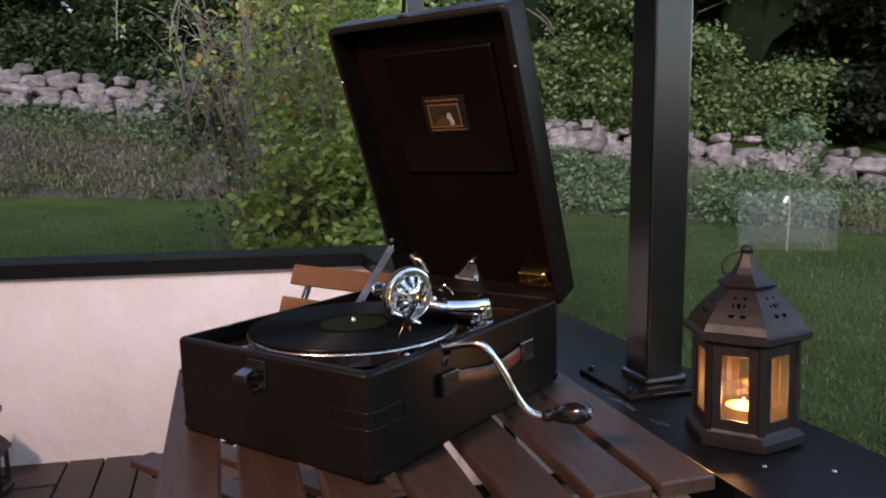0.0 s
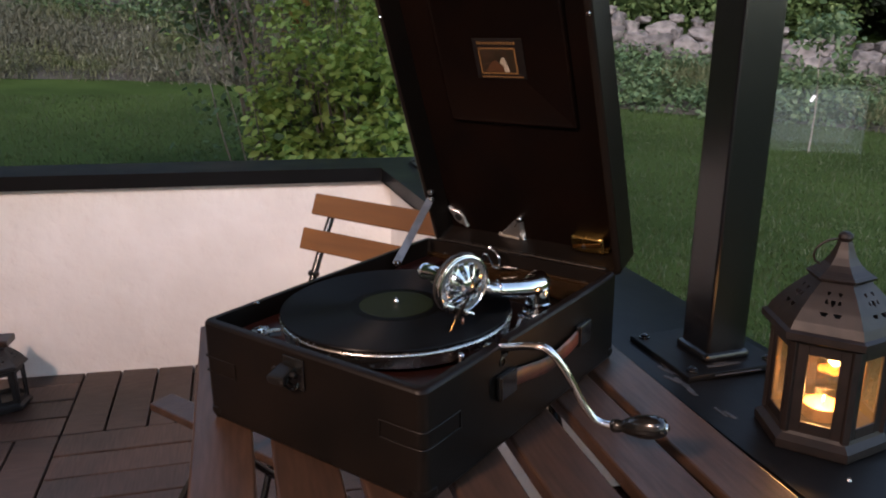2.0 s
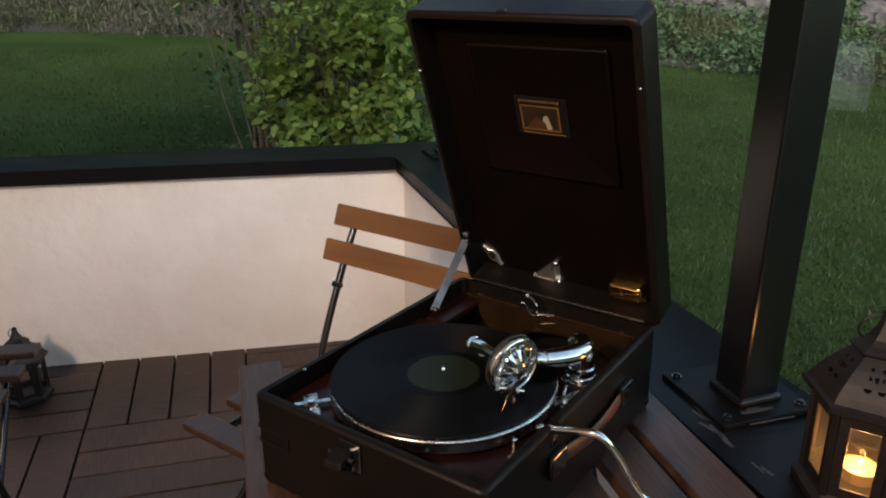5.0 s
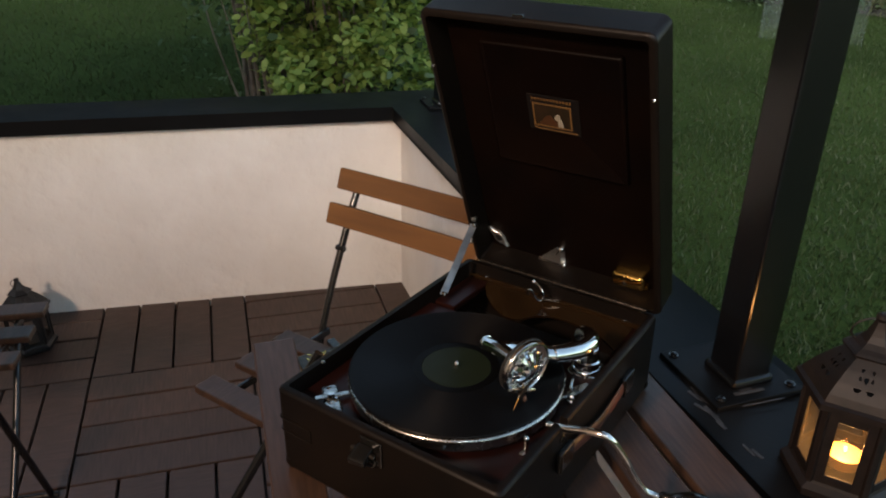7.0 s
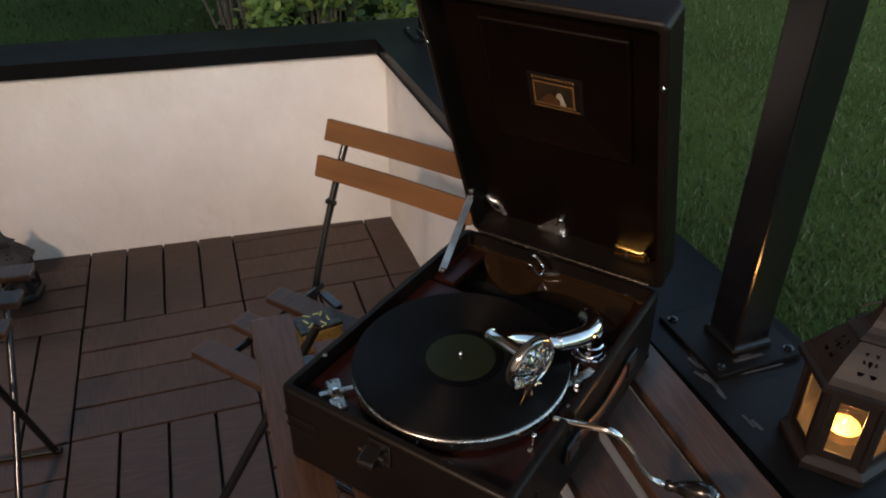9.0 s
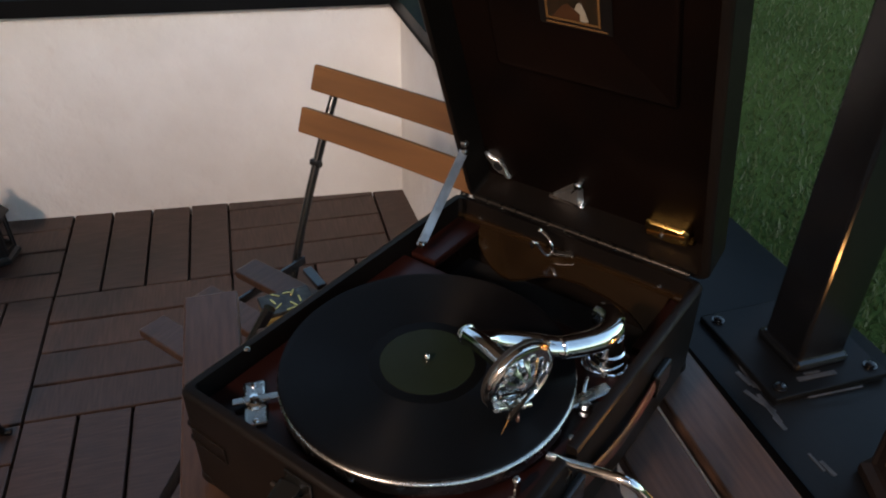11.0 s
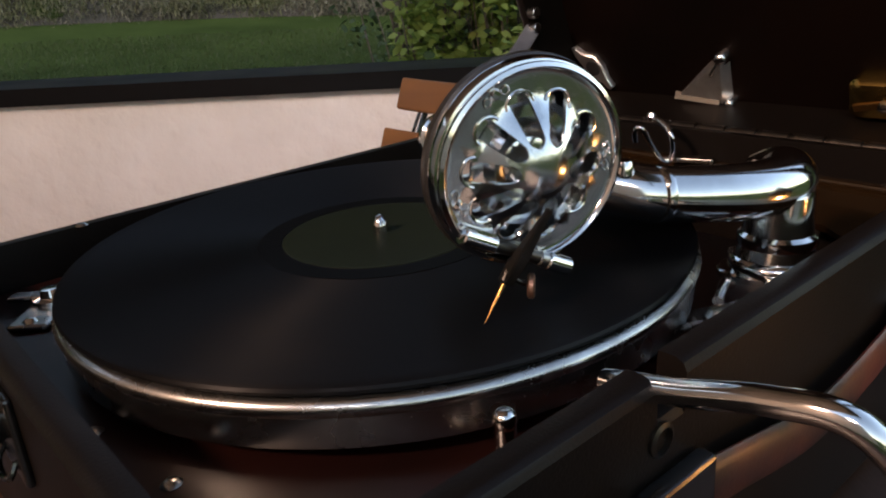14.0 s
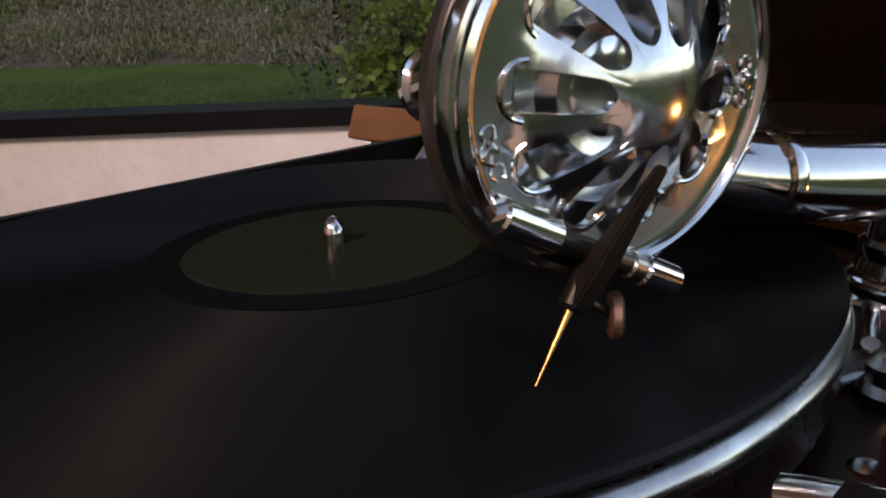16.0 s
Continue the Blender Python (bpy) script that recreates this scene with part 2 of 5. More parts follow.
def sheen_mat(name, color, gloss, rough, aniso=0.0, vary=0.0):
    """A dark matt body under a thin even sheen; brushed round the centre where aniso is given."""
    m = bpy.data.materials.new(name)
    m.use_nodes = True
    n, l = m.node_tree.nodes, m.node_tree.links
    tc = n.new("ShaderNodeTexCoord")
    no = n.new("ShaderNodeTexNoise")
    no.inputs["Scale"].default_value, no.inputs["Detail"].default_value = 30, 6
    l.new(tc.outputs["Object"], no.inputs["Vector"])
    d = n.new("ShaderNodeBsdfDiffuse")
    mix = n.new("ShaderNodeMix")
    mix.data_type = "RGBA"
    mix.inputs[6].default_value, mix.inputs[7].default_value = (*color, 1), (*[c * 0.7 for c in color], 1)
    l.new(no.outputs["Fac"], mix.inputs[0])
    l.new(mix.outputs[2], d.inputs["Color"])
    g = n.new("ShaderNodeBsdfAnisotropic")
    g.inputs["Anisotropy"].default_value = aniso
    if aniso:
        t = n.new("ShaderNodeTangent")
        t.direction_type, t.axis = "RADIAL", "Z"
        l.new(t.outputs[0], g.inputs["Tangent"])
    mr = n.new("ShaderNodeMapRange")
    mr.inputs[3].default_value, mr.inputs[4].default_value = rough - vary, rough + vary
    l.new(no.outputs["Fac"], mr.inputs[0])
    l.new(mr.outputs[0], g.inputs["Roughness"])
    lw = n.new("ShaderNodeLayerWeight")
    lw.inputs[0].default_value = 0.25
    ma = n.new("ShaderNodeMath")
    ma.operation = "MULTIPLY_ADD"
    ma.inputs[1].default_value, ma.inputs[2].default_value = gloss * 2.2, gloss
    l.new(lw.outputs["Facing"], ma.inputs[0])
    ms = n.new("ShaderNodeMixShader")
    l.new(ma.outputs[0], ms.inputs[0])
    l.new(d.outputs[0], ms.inputs[1])
    l.new(g.outputs[0], ms.inputs[2])
    l.new(ms.outputs[0], n["Material Output"].inputs[0])
    return m


M_record = sheen_mat("grooved_shellac", (0.0028, 0.0026, 0.0028), 0.015, 0.40, 0.5, 0.08)
M_runout = sheen_mat("smooth_shellac", (0.003, 0.003, 0.003), 0.010, 0.28)
M_label = sheen_mat("olive_paper_label", (0.0125, 0.0175, 0.0098), 0.012, 0.25)

# ---------- building helpers ----------


def world_of(ob):
    m = ob.matrix_basis.copy()
    while ob.parent:
        ob = ob.parent
        m = ob.matrix_basis @ m
    return m


def to_mesh(name, bm, material, smooth=True, angle=40):
    me = bpy.data.meshes.new(name)
    bmesh.ops.recalc_face_normals(bm, faces=bm.faces)
    if smooth:
        lim = radians(angle)
        for f in bm.faces:
            f.smooth = True
        for e in bm.edges:
            if len(e.link_faces) != 2:
                e.smooth = False
                continue
            bend = e.calc_face_angle(0)
            a, b = sorted(f.calc_area() for f in e.link_faces)
            e.smooth = bend < lim and not (bend > 0.2 and b > 5 * a and len(e.link_faces[0].verts) == 4)
    bm.to_mesh(me)
    bm.free()
    me.materials.append(material)
    return me


def part(name, bm, material, parent=None, label="", smooth=True, kind=""):
    """Link a bmesh given in world coordinates as one mesh object, under its thing or part."""
    if parent:
        bm.transform(world_of(parent).inverted())
    ob = new(name, to_mesh(name, bm, material, smooth))
    ob.parent = parent
    return tagged(ob, label, kind=kind)


def thing(name, place, label, category, group="", rz=0):
    ob = new(name)
    ob.empty_display_size = 0.05
    ob.matrix_basis = pose(*place, 0, 0, rz)
    return tagged(ob, label, category, group)


def box(bm, c, s, m=None, bevel=0.0, seg=2):
    """A block of size s round c, turned by m, with rounded edges."""
    r = bmesh.ops.create_cube(bm, size=1, matrix=Matrix.Translation(c) @ (m or Matrix()) @ Matrix.Diagonal((*s, 1)))
    if bevel:
        es = list({e for v in r["verts"] for e in v.link_edges})
        bmesh.ops.bevel(bm, geom=es, offset=bevel, segments=seg, affect="EDGES", profile=0.5)
    return bm


def one_box(c, s, m=None, bevel=0.0, seg=2):
    return box(bmesh.new(), c, s, m, bevel, seg)


def basis(x, y, z):
    return Matrix((x, y, z)).transposed().to_4x4()


def frame_of(axis):
    """A turn that takes z to the given axis."""
    return Vector(axis).to_track_quat("Z", "Y").to_matrix().to_4x4()


def lathe(bm, profile, m, seg=48):
    """Turn a profile of (radius, height) round z, then place it by m."""
    rings = []
    for r, h in profile:
        if r < 1e-6:
            rings.append([bm.verts.new(m @ Vector((0, 0, h)))])
        else:
            rings.append([bm.verts.new(m @ Vector((r * math.cos(a), r * math.sin(a), h)))
                          for a in (2 * math.pi * i / seg for i in range(seg))])
    for a, b in zip(rings, rings[1:]):
        for i in range(seg):
            j = (i + 1) % seg
            q = [a[i % len(a)], a[j % len(a)], b[j % len(b)], b[i % len(b)]]
            q = list(dict.fromkeys(q))
            if len(q) > 2:
                bm.faces.new(q)
    return bm


def rod(bm, a, b, r, seg=16, r2=None, cap=0.0):
    """A round bar from a to b with closed, slightly rounded ends."""
    a, b = Vector(a), Vector(b)
    h = (b - a).length
    r2 = r if r2 is None else r2
    e = cap or min(r, r2) * 0.2
    return lathe(bm, [(0, 0), (r - e, 0), (r, e), (r2, h - e), (r2 - e, h), (0, h)], Matrix.Translation(a) @ frame_of(b - a), seg)


def curve_points(pts, n=8):
    """A smooth line through the points."""
    p = [Vector(q) for q in pts]
    p = [2 * p[0] - p[1], *p, 2 * p[-1] - p[-2]]
    out = []
    for i in range(1, len(p) - 2):
        for k in range(n):
            t = k / n
            out.append(0.5 * ((2 * p[i]) + (p[i + 1] - p[i - 1]) * t + (2 * p[i - 1] - 5 * p[i] + 4 * p[i + 1] - p[i + 2]) * t * t
                              + (3 * p[i] - p[i - 1] - 3 * p[i + 1] + p[i + 2]) * t ** 3))
    return out + [p[-2]]


def tube(bm, pts, r, seg=16, n=8, r_end=None, smooth=True):
    """A round tube swept along a smooth line."""
    line = curve_points(pts, n) if smooth else [Vector(q) for q in pts]
    up = Vector((0.13, 0.21, 0.97))
    rings = []
    for i, c in enumerate(line):
        d = (line[min(i + 1, len(line) - 1)] - line[max(i - 1, 0)]).normalized()
        u = (up - d * up.dot(d)).normalized()
        v = d.cross(u)
        up = u
        f = i / (len(line) - 1)
        rad = r if r_end is None else r + (r_end - r) * f
        rings.append([bm.verts.new(c + u * rad * math.cos(a) + v * rad * math.sin(a)) for a in (2 * math.pi * k / seg for k in range(seg))])
    for a, b in zip(rings, rings[1:]):
        for k in range(seg):
            bm.faces.new((a[k], a[(k + 1) % seg], b[(k + 1) % seg], b[k]))
    bm.faces.new(rings[0][::-1])
    bm.faces.new(rings[-1])
    return bm


def round_rect(w, d, r, n=6):
    out = []
    for cx, cy, a0 in ((w - r, d - r, 0), (-w + r, d - r, 90), (-w + r, -d + r, 180), (w - r, -d + r, 270)):
        for i in range(n + 1):
            a = radians(a0 + 90 * i / n)
            out.append((cx + r * math.cos(a), cy + r * math.sin(a)))
    return out


def loops(bm, levels, m, closed=True):
    """Join outlines of equal count, (points, height), into a skin; first and last are filled when closed."""
    rings = [[bm.verts.new(m @ Vector((x, y, h))) for x, y in pts] for pts, h in levels]
    for a, b in zip(rings, rings[1:]):
        for i in range(len(a)):
            j = (i + 1) % len(a)
            bm.faces.new((a[i], a[j], b[j], b[i]))
    if closed:
        bm.faces.new(rings[0][::-1])
        bm.faces.new(rings[-1])
    return bm


def tray(bm, w, d, h, wall, floor, m, r=0.012, notch=None):
    """An open box of half sizes w, d with rounded corners: outside height h, inside floor at the height floor, a notch in one side."""
    e = 0.004
    if notch:
        y0, y1, deep = notch

        def ring(i, rad, z, low):
            pts = [(x, y, z) for x, y in round_rect(w - i, d - i, rad)]
            return pts + [(w - i, y0, z), (w - i, y0 + 0.0008, z - low), (w - i, y1 - 0.0008, z - low), (w - i, y1, z)]
        rows = [ring(e, r - e, 0, 0), ring(e * 0.3, r, e * 0.3, 0), ring(0, r, e, 0), ring(0, r, h - e, deep), ring(e * 0.3, r, h - e * 0.3, deep), ring(e, r - e, h, deep),
                ring(wall, r * 0.5, h, deep), ring(wall, r * 0.5, floor, 0)]
        rings = [[bm.verts.new(m @ Vector(p)) for p in row] for row in rows]
        for a, b in zip(rings, rings[1:]):
            for i in range(len(a)):
                j = (i + 1) % len(a)
                bm.faces.new((a[i], a[j], b[j], b[i]))
        bm.faces.new(rings[0][::-1])
        bm.faces.new(rings[-1])
        return bm
    return loops(bm, [(round_rect(w - e, d - e, r - e), 0), (round_rect(w - e * 0.3, d - e * 0.3, r), e * 0.3), (round_rect(w, d, r), e),
                      (round_rect(w, d, r), h - e), (round_rect(w - e * 0.3, d - e * 0.3, r), h - e * 0.3), (round_rect(w - e, d - e, r - e), h),
                      (round_rect(w - wall, d - wall, r * 0.5), h), (round_rect(w - wall, d - wall, r * 0.5), floor)], m)


def from_arrays(name, verts, faces, material, parent=None, label="", smooth=False):
    me = bpy.data.meshes.new(name)
    me.from_pydata(verts, [], faces)
    me.materials.append(material)
    if smooth:
        me.polygons.foreach_set("use_smooth", [True] * len(me.polygons))
    ob = new(name, me)
    ob.parent = parent
    return tagged(ob, label)


RNG = np.random.default_rng(7)


def leaves(name, centres, spread, count, size, material, parent=None, label="", flat=0.45, stretch=1.7, rise=-0.3):
    """Many small pointed leaves, folded along the middle, in clumps round the centres."""
    c = np.asarray(centres, float)
    pick = RNG.integers(0, len(c), count)
    p = c[pick] + RNG.normal(0, 1, (count, 3)) * np.asarray(spread)
    yaw = RNG.uniform(0, 2 * np.pi, count)
    tilt = RNG.normal(rise, flat, count)
    roll = RNG.normal(0, 0.6, count)
    s = size * RNG.uniform(0.6, 1.25, count)
    d = np.stack([np.cos(yaw) * np.cos(tilt), np.sin(yaw) * np.cos(tilt), np.sin(tilt)], 1)
    side = np.stack([-np.sin(yaw), np.cos(yaw), np.zeros(count)], 1)
    up = np.cross(d, side)
    side2 = side * np.cos(roll)[:, None] + up * np.sin(roll)[:, None]
    nrm = np.cross(d, side2)
    s = s[:, None]
    mid = p + d * s * 0.45
    w, hi = side2 * s * 0.5 / stretch, nrm * s * 0.07
    far = p + d * s * 0.72
    v = np.stack([p, mid - d * s * 0.17 + w * 0.9 + hi, far + w * 0.72 + hi * 0.8, p + d * s - hi * 0.6, far - w * 0.72 + hi * 0.8, mid - d * s * 0.17 - w * 0.9 + hi], 1).reshape(-1, 3)
    me = bpy.data.meshes.new(name)
    me.vertices.add(count * 6)
    me.vertices.foreach_set("co", v.ravel())
    k = np.arange(count) * 6
    f = np.stack([k, k + 1, k + 2, k + 3, k + 4, k + 5], 1)
    me.loops.add(count * 6)
    me.loops.foreach_set("vertex_index", f.ravel())
    me.polygons.add(count)
    me.polygons.foreach_set("loop_start", k)
    me.update(calc_edges=True)
    me.materials.append(material)
    ob = new(name, me)
    ob.parent = parent
    if parent:
        ob.matrix_basis = world_of(parent).inverted()
    return tagged(ob, label)


# ---------- the lie of the land, as bearings from the terrace ----------
EYE = (0.66, -0.717)


def polar(bearing, r):
    a = radians(bearing)
    return EYE[0] - math.sin(a) * r, EYE[1] + math.cos(a) * r


def clamp(v, a=0.0, b=1.0):
    return max(a, min(b, v))


def edge_r(b):
    return 11 + 2 * clamp((b - 20) / 40)


def wall_r(b):
    return edge_r(b) + 2.2


def edge_z(b):
    return -0.1 + 0.0115 * (clamp(b, -20, 95) - 17)


def wall_z(b):
    return 0.41 + 0.0323 * (clamp(b, -10, 80) - 17)


def ground_z(b, r):
    e, w = edge_r(b), wall_r(b)
    if r < 3:
        return -0.25
    if r < e:
        return -0.25 + (edge_z(b) + 0.25) * (r - 3) / (e - 3)
    if r < w:
        f = (r - e) / (w - e)
        return edge_z(b) + (wall_z(b) - edge_z(b)) * f
    if r < w + 0.6:
        return wall_z(b) + 0.5 * (r - w) / 0.6
    return wall_z(b) + 0.5 + min(3.0, (r - w - 0.6) * 0.12)


def at(bearing, r, dz=0.0):
    return (*polar(bearing, r), ground_z(bearing, r) + dz)


def ring_sheet(name, radii, bearings, material, lift=0.0, label="", rough=0.0):
    v, f = [], []
    for b in bearings:
        for r in radii(b):
            x, y = polar(b, r)
            v.append((x, y, ground_z(b, r) + lift - (0.09 if rough and r < edge_r(b) else 0) + rough * clamp((r - edge_r(b) + 0.4) / 0.8) * noise.noise((x * 1.7, y * 1.7, 0))))
    n = len(radii(bearings[0]))
    for i in range(len(bearings) - 1):
        for k in range(n - 1):
            f.append((i * n + k, i * n + k + 1, (i + 1) * n + k + 1, (i + 1) * n + k))
    return tagged(from_arrays(name, v, f, material, smooth=True), label, kind="structure")

# ---------- ground ----------
BEAR = list(range(-180, 181, 3))
ring_sheet("ground", lambda b: [0.0, 2.0, 3.0, 4.5, 6.5, 8.5, edge_r(b), edge_r(b) + 1.0, wall_r(b), wall_r(b) + 0.6, wall_r(b) + 5, 40, 120, 900],
           BEAR, M_grass, label="mown green lawn that rises to a bank")
ring_sheet("bank", lambda b: [edge_r(b) - 0.2 + 2.5 * k / 10 for k in range(11)], list(range(-24, 104, 1)), M_bank, 0.03, "rough sloping bank below the stone wall", 0.12)

# ---------- terrace: floor, parapet, coping, posts, house ----------
K = Vector((-1.122, 1.305))
DA, DB = Vector((-0.673, -0.7397)), Vector((0.80, -0.60))
NA, NB = Vector((-0.7397, 0.673)), Vector((0.60, 0.80))
# the terrace is laid with a slight fall, about a point beside the near post
FALL = Matrix.Translation((0.27, 0.29, 0)) @ Vector((0, 0, 1)).rotation_difference(Vector((0.017, 0.015, 1))).to_matrix().to_4x4() @ Matrix.Translation((-0.27, -0.29, 0))


def fallen(ob):
    """Lay a top-level object of the terrace with the fall of the floor."""
    ob.matrix_basis = FALL @ ob.matrix_basis
    return ob


def meet(oa, ob):
    """Where the lines along both parapets meet, moved out by oa and ob."""
    p, q = K + NA * oa, K + NB * ob
    d = q - p
    t = (d.x * -DB.y + d.y * DB.x) / (DA.x * -DB.y + DA.y * DB.x)
    return p + DA * t


def prism(bm, pts, z0, z1, bevel=0.0):
    lo = [bm.verts.new((*p, z0)) for p in pts]
    hi = [bm.verts.new((*p, z1)) for p in pts]
    n = len(pts)
    fs = [bm.faces.new(lo[::-1]), bm.faces.new(hi)]
    fs += [bm.faces.new((lo[i], lo[(i + 1) % n], hi[(i + 1) % n], hi[i])) for i in range(n)]
    if bevel:
        bmesh.ops.bevel(bm, geom=list({e for f in fs for e in f.edges}), offset=bevel, segments=2, affect="EDGES", profile=0.5)
    return bm


T = 0.13
part("wall_west", prism(bmesh.new(), [meet(0, 0) , K + DA * 3.4, K + DA * 3.4 + NA * T, meet(T, 0)], -0.6, 0.625), M_plaster,
     label="low white plastered parapet wall", kind="structure", smooth=False)
part("wall_north", prism(bmesh.new(), [meet(0.002, 0), K + DB * 3.6, K + DB * 3.6 + NB * T, meet(T, T), meet(T, 0)], -0.6, 0.624), M_plaster,
     label="low white plastered parapet wall", kind="structure", smooth=False)
CAPI, CAPA, CAPB = -0.035, 0.165, 0.19
part("coping", prism(bmesh.new(), [meet(CAPI, CAPI), K + DA * 3.4 + NA * CAPI, K + DA * 3.4 + NA * CAPA, meet(CAPA, CAPB),
                                   K + DB * 3.6 + NB * CAPB, K + DB * 3.6 + NB * CAPI], 0.627, 0.672, 0.006), M_cap,
     label="black painted coping on the parapet", kind="structure")
coping = bpy.data.objects["coping"]
for x, y in ((0.452, 0.165), (0.52, 0.195), (0.60, 0.02), (-0.35, 0.83), (-0.8, 1.17)):
    part("screw", lathe(bmesh.new(), [(0, 0.0018), (0.0022, 0.0014), (0.0032, 0)], pose(x, y, 0.6722), 12), M_dull, coping)
# paint worn through beside the foot plate of the post
for k in range(9):
    a, o = random.uniform(-0.09, 0.10), random.uniform(-0.004, 0.02)
    p = Vector((0.262, 0.279)) + DB * a * 0.8 - NB * o
    part("scuff", one_box((p.x, p.y, 0.6724), (random.uniform(0.012, 0.04), random.uniform(0.002, 0.006), 0.0008), pose(0, 0, 0, 0, 0, -37 + random.uniform(-25, 25))),
         M_scuff, coping)


def steel_post(name, cx, cy, height, plate):
    ob = thing(name, (cx, cy, 0.672), "square black painted steel post bolted to the coping", "post", "posts of the terrace")
    turn = pose(0, 0, 0, 0, 0, -36.9)
    shaft = box(bmesh.new(), (0, 0, height / 2), (0.062, 0.062, height), turn, 0.004)
    for v in shaft.verts:
        v.co.x, v.co.y, v.co.z = v.co.x + cx + 0.015 * v.co.z, v.co.y + cy + 0.010 * v.co.z, v.co.z + 0.672
    part("shaft", shaft, M_blacksteel, ob)
    part("foot_plate", one_box((cx - 0.012, cy + 0.002, 0.6765), (plate, plate, 0.009), turn, 0.002), M_cap, ob)
    part("weld_collar", one_box((cx, cy, 0.686), (0.074, 0.074, 0.014), turn, 0.006), M_blacksteel, ob, "scuffed weld round the foot")
    for sx in (-1, 1):
        for sy in (-1, 1):
            p = turn @ Vector((sx * plate * 0.4, sy * plate * 0.4, 0))
            part("bolt", lathe(bmesh.new(), [(0, 0.007), (0.0035, 0.007), (0.0055, 0.0055), (0.0055, 0.002), (0.008, 0.002), (0.008, 0)],
                               pose(cx - 0.012 + p.x, cy + 0.002 + p.y, 0.681), 12), M_blacksteel, ob)
    return ob


near_post = steel_post("steel_post", 0.2478, 0.403, 2.1, 0.152)
for x, y, long, wide in ((0.276, 0.364, 0.050, 0.006), (0.270, 0.366, 0.020, 0.003), (0.300, 0.350, 0.070, 0.0022)):
    part("scuff", one_box((x, y, 0.6814), (long, wide, 0.0008), pose(0, 0, 0, 0, 0, 51)), M_scuff, near_post, "grey worn paint")
fallen(steel_post("steel_post", -0.995, 1.375, 2.1, 0.12))
beam = thing("roof_beam", (0, 0, 2.672), "black painted steel beam on the posts", "beam")
p0, p1 = Vector((-1.5, 1.75)), Vector((2.1, -0.95))
part("girder", one_box(((p0.x + p1.x) / 2, (p0.y + p1.y) / 2, 2.722), ((p1 - p0).length, 0.07, 0.1), pose(0, 0, 0, 0, 0, -36.9), 0.005), M_blacksteel, beam)
# unseen solid roof stands in for a pergola and blocks the sky light
roof_pts = [meet(0.45, 0.5), K + DA * 3.6 + NA * 0.45, K + DA * 3.6 - NA * 2.9, K + DB * 3.0 - NB * 2.9, K + DB * 3.0 + NB * 0.5]
part("ceiling", prism(bmesh.new(), roof_pts, 2.772, 2.86), M_ceiling, label="unseen solid terrace roof, added to block sky light", kind="structure", smooth=False)
for k in range(7):
    q0 = K + DB * (0.1 + 0.48 * k) + NB * 0.45
    q1 = q0 - NB * 3.3
    m_ = (q0 + q1) / 2
    part("rafter", one_box((m_.x, m_.y, 2.735), ((q1 - q0).length, 0.05, 0.07), pose(0, 0, 0, 0, 0, 53.1), 0.003), M_ceiling, beam)
# unseen wall, widened to keep the added low sun off the terrace
part("house_wall", one_box((-0.9, -3.2, 1.3), (8.8, 0.2, 3.8)), M_house, label="unseen boarded house wall, widened behind the terrace to block the low sun", kind="structure", smooth=False)
# unseen fixture, added to give the warm house light a body
wall_lamp = thing("pendant_lamp", (-0.05, -1.70, 2.02), "unseen lit black pendant lamp, added where the warm house light is set", "lamp")
part("rod", rod(bmesh.new(), (-0.05, -1.70, 2.18), (-0.05, -1.70, 2.78), 0.008), M_blacksteel, wall_lamp)
part("lamp_shade", lathe(bmesh.new(), [(0.0, 0.13), (0.05, 0.125), (0.14, 0.03), (0.145, 0.02), (0.135, 0.03), (0.0, 0.11)], pose(-0.05, -1.70, 2.06), 24), M_blacksteel, wall_lamp)
part("bulb", lathe(bmesh.new(), [(0.0, 0.05), (0.02, 0.045), (0.03, 0.02), (0.02, 0.0), (0.0, -0.005)], pose(-0.05, -1.70, 2.09), 16), M_lampglass, wall_lamp)

# ---------- lanterns ----------


def hexagon(r, turn):
    return [(r * math.cos(radians(turn + 60 * k)), r * math.sin(radians(turn + 60 * k))) for k in range(6)]


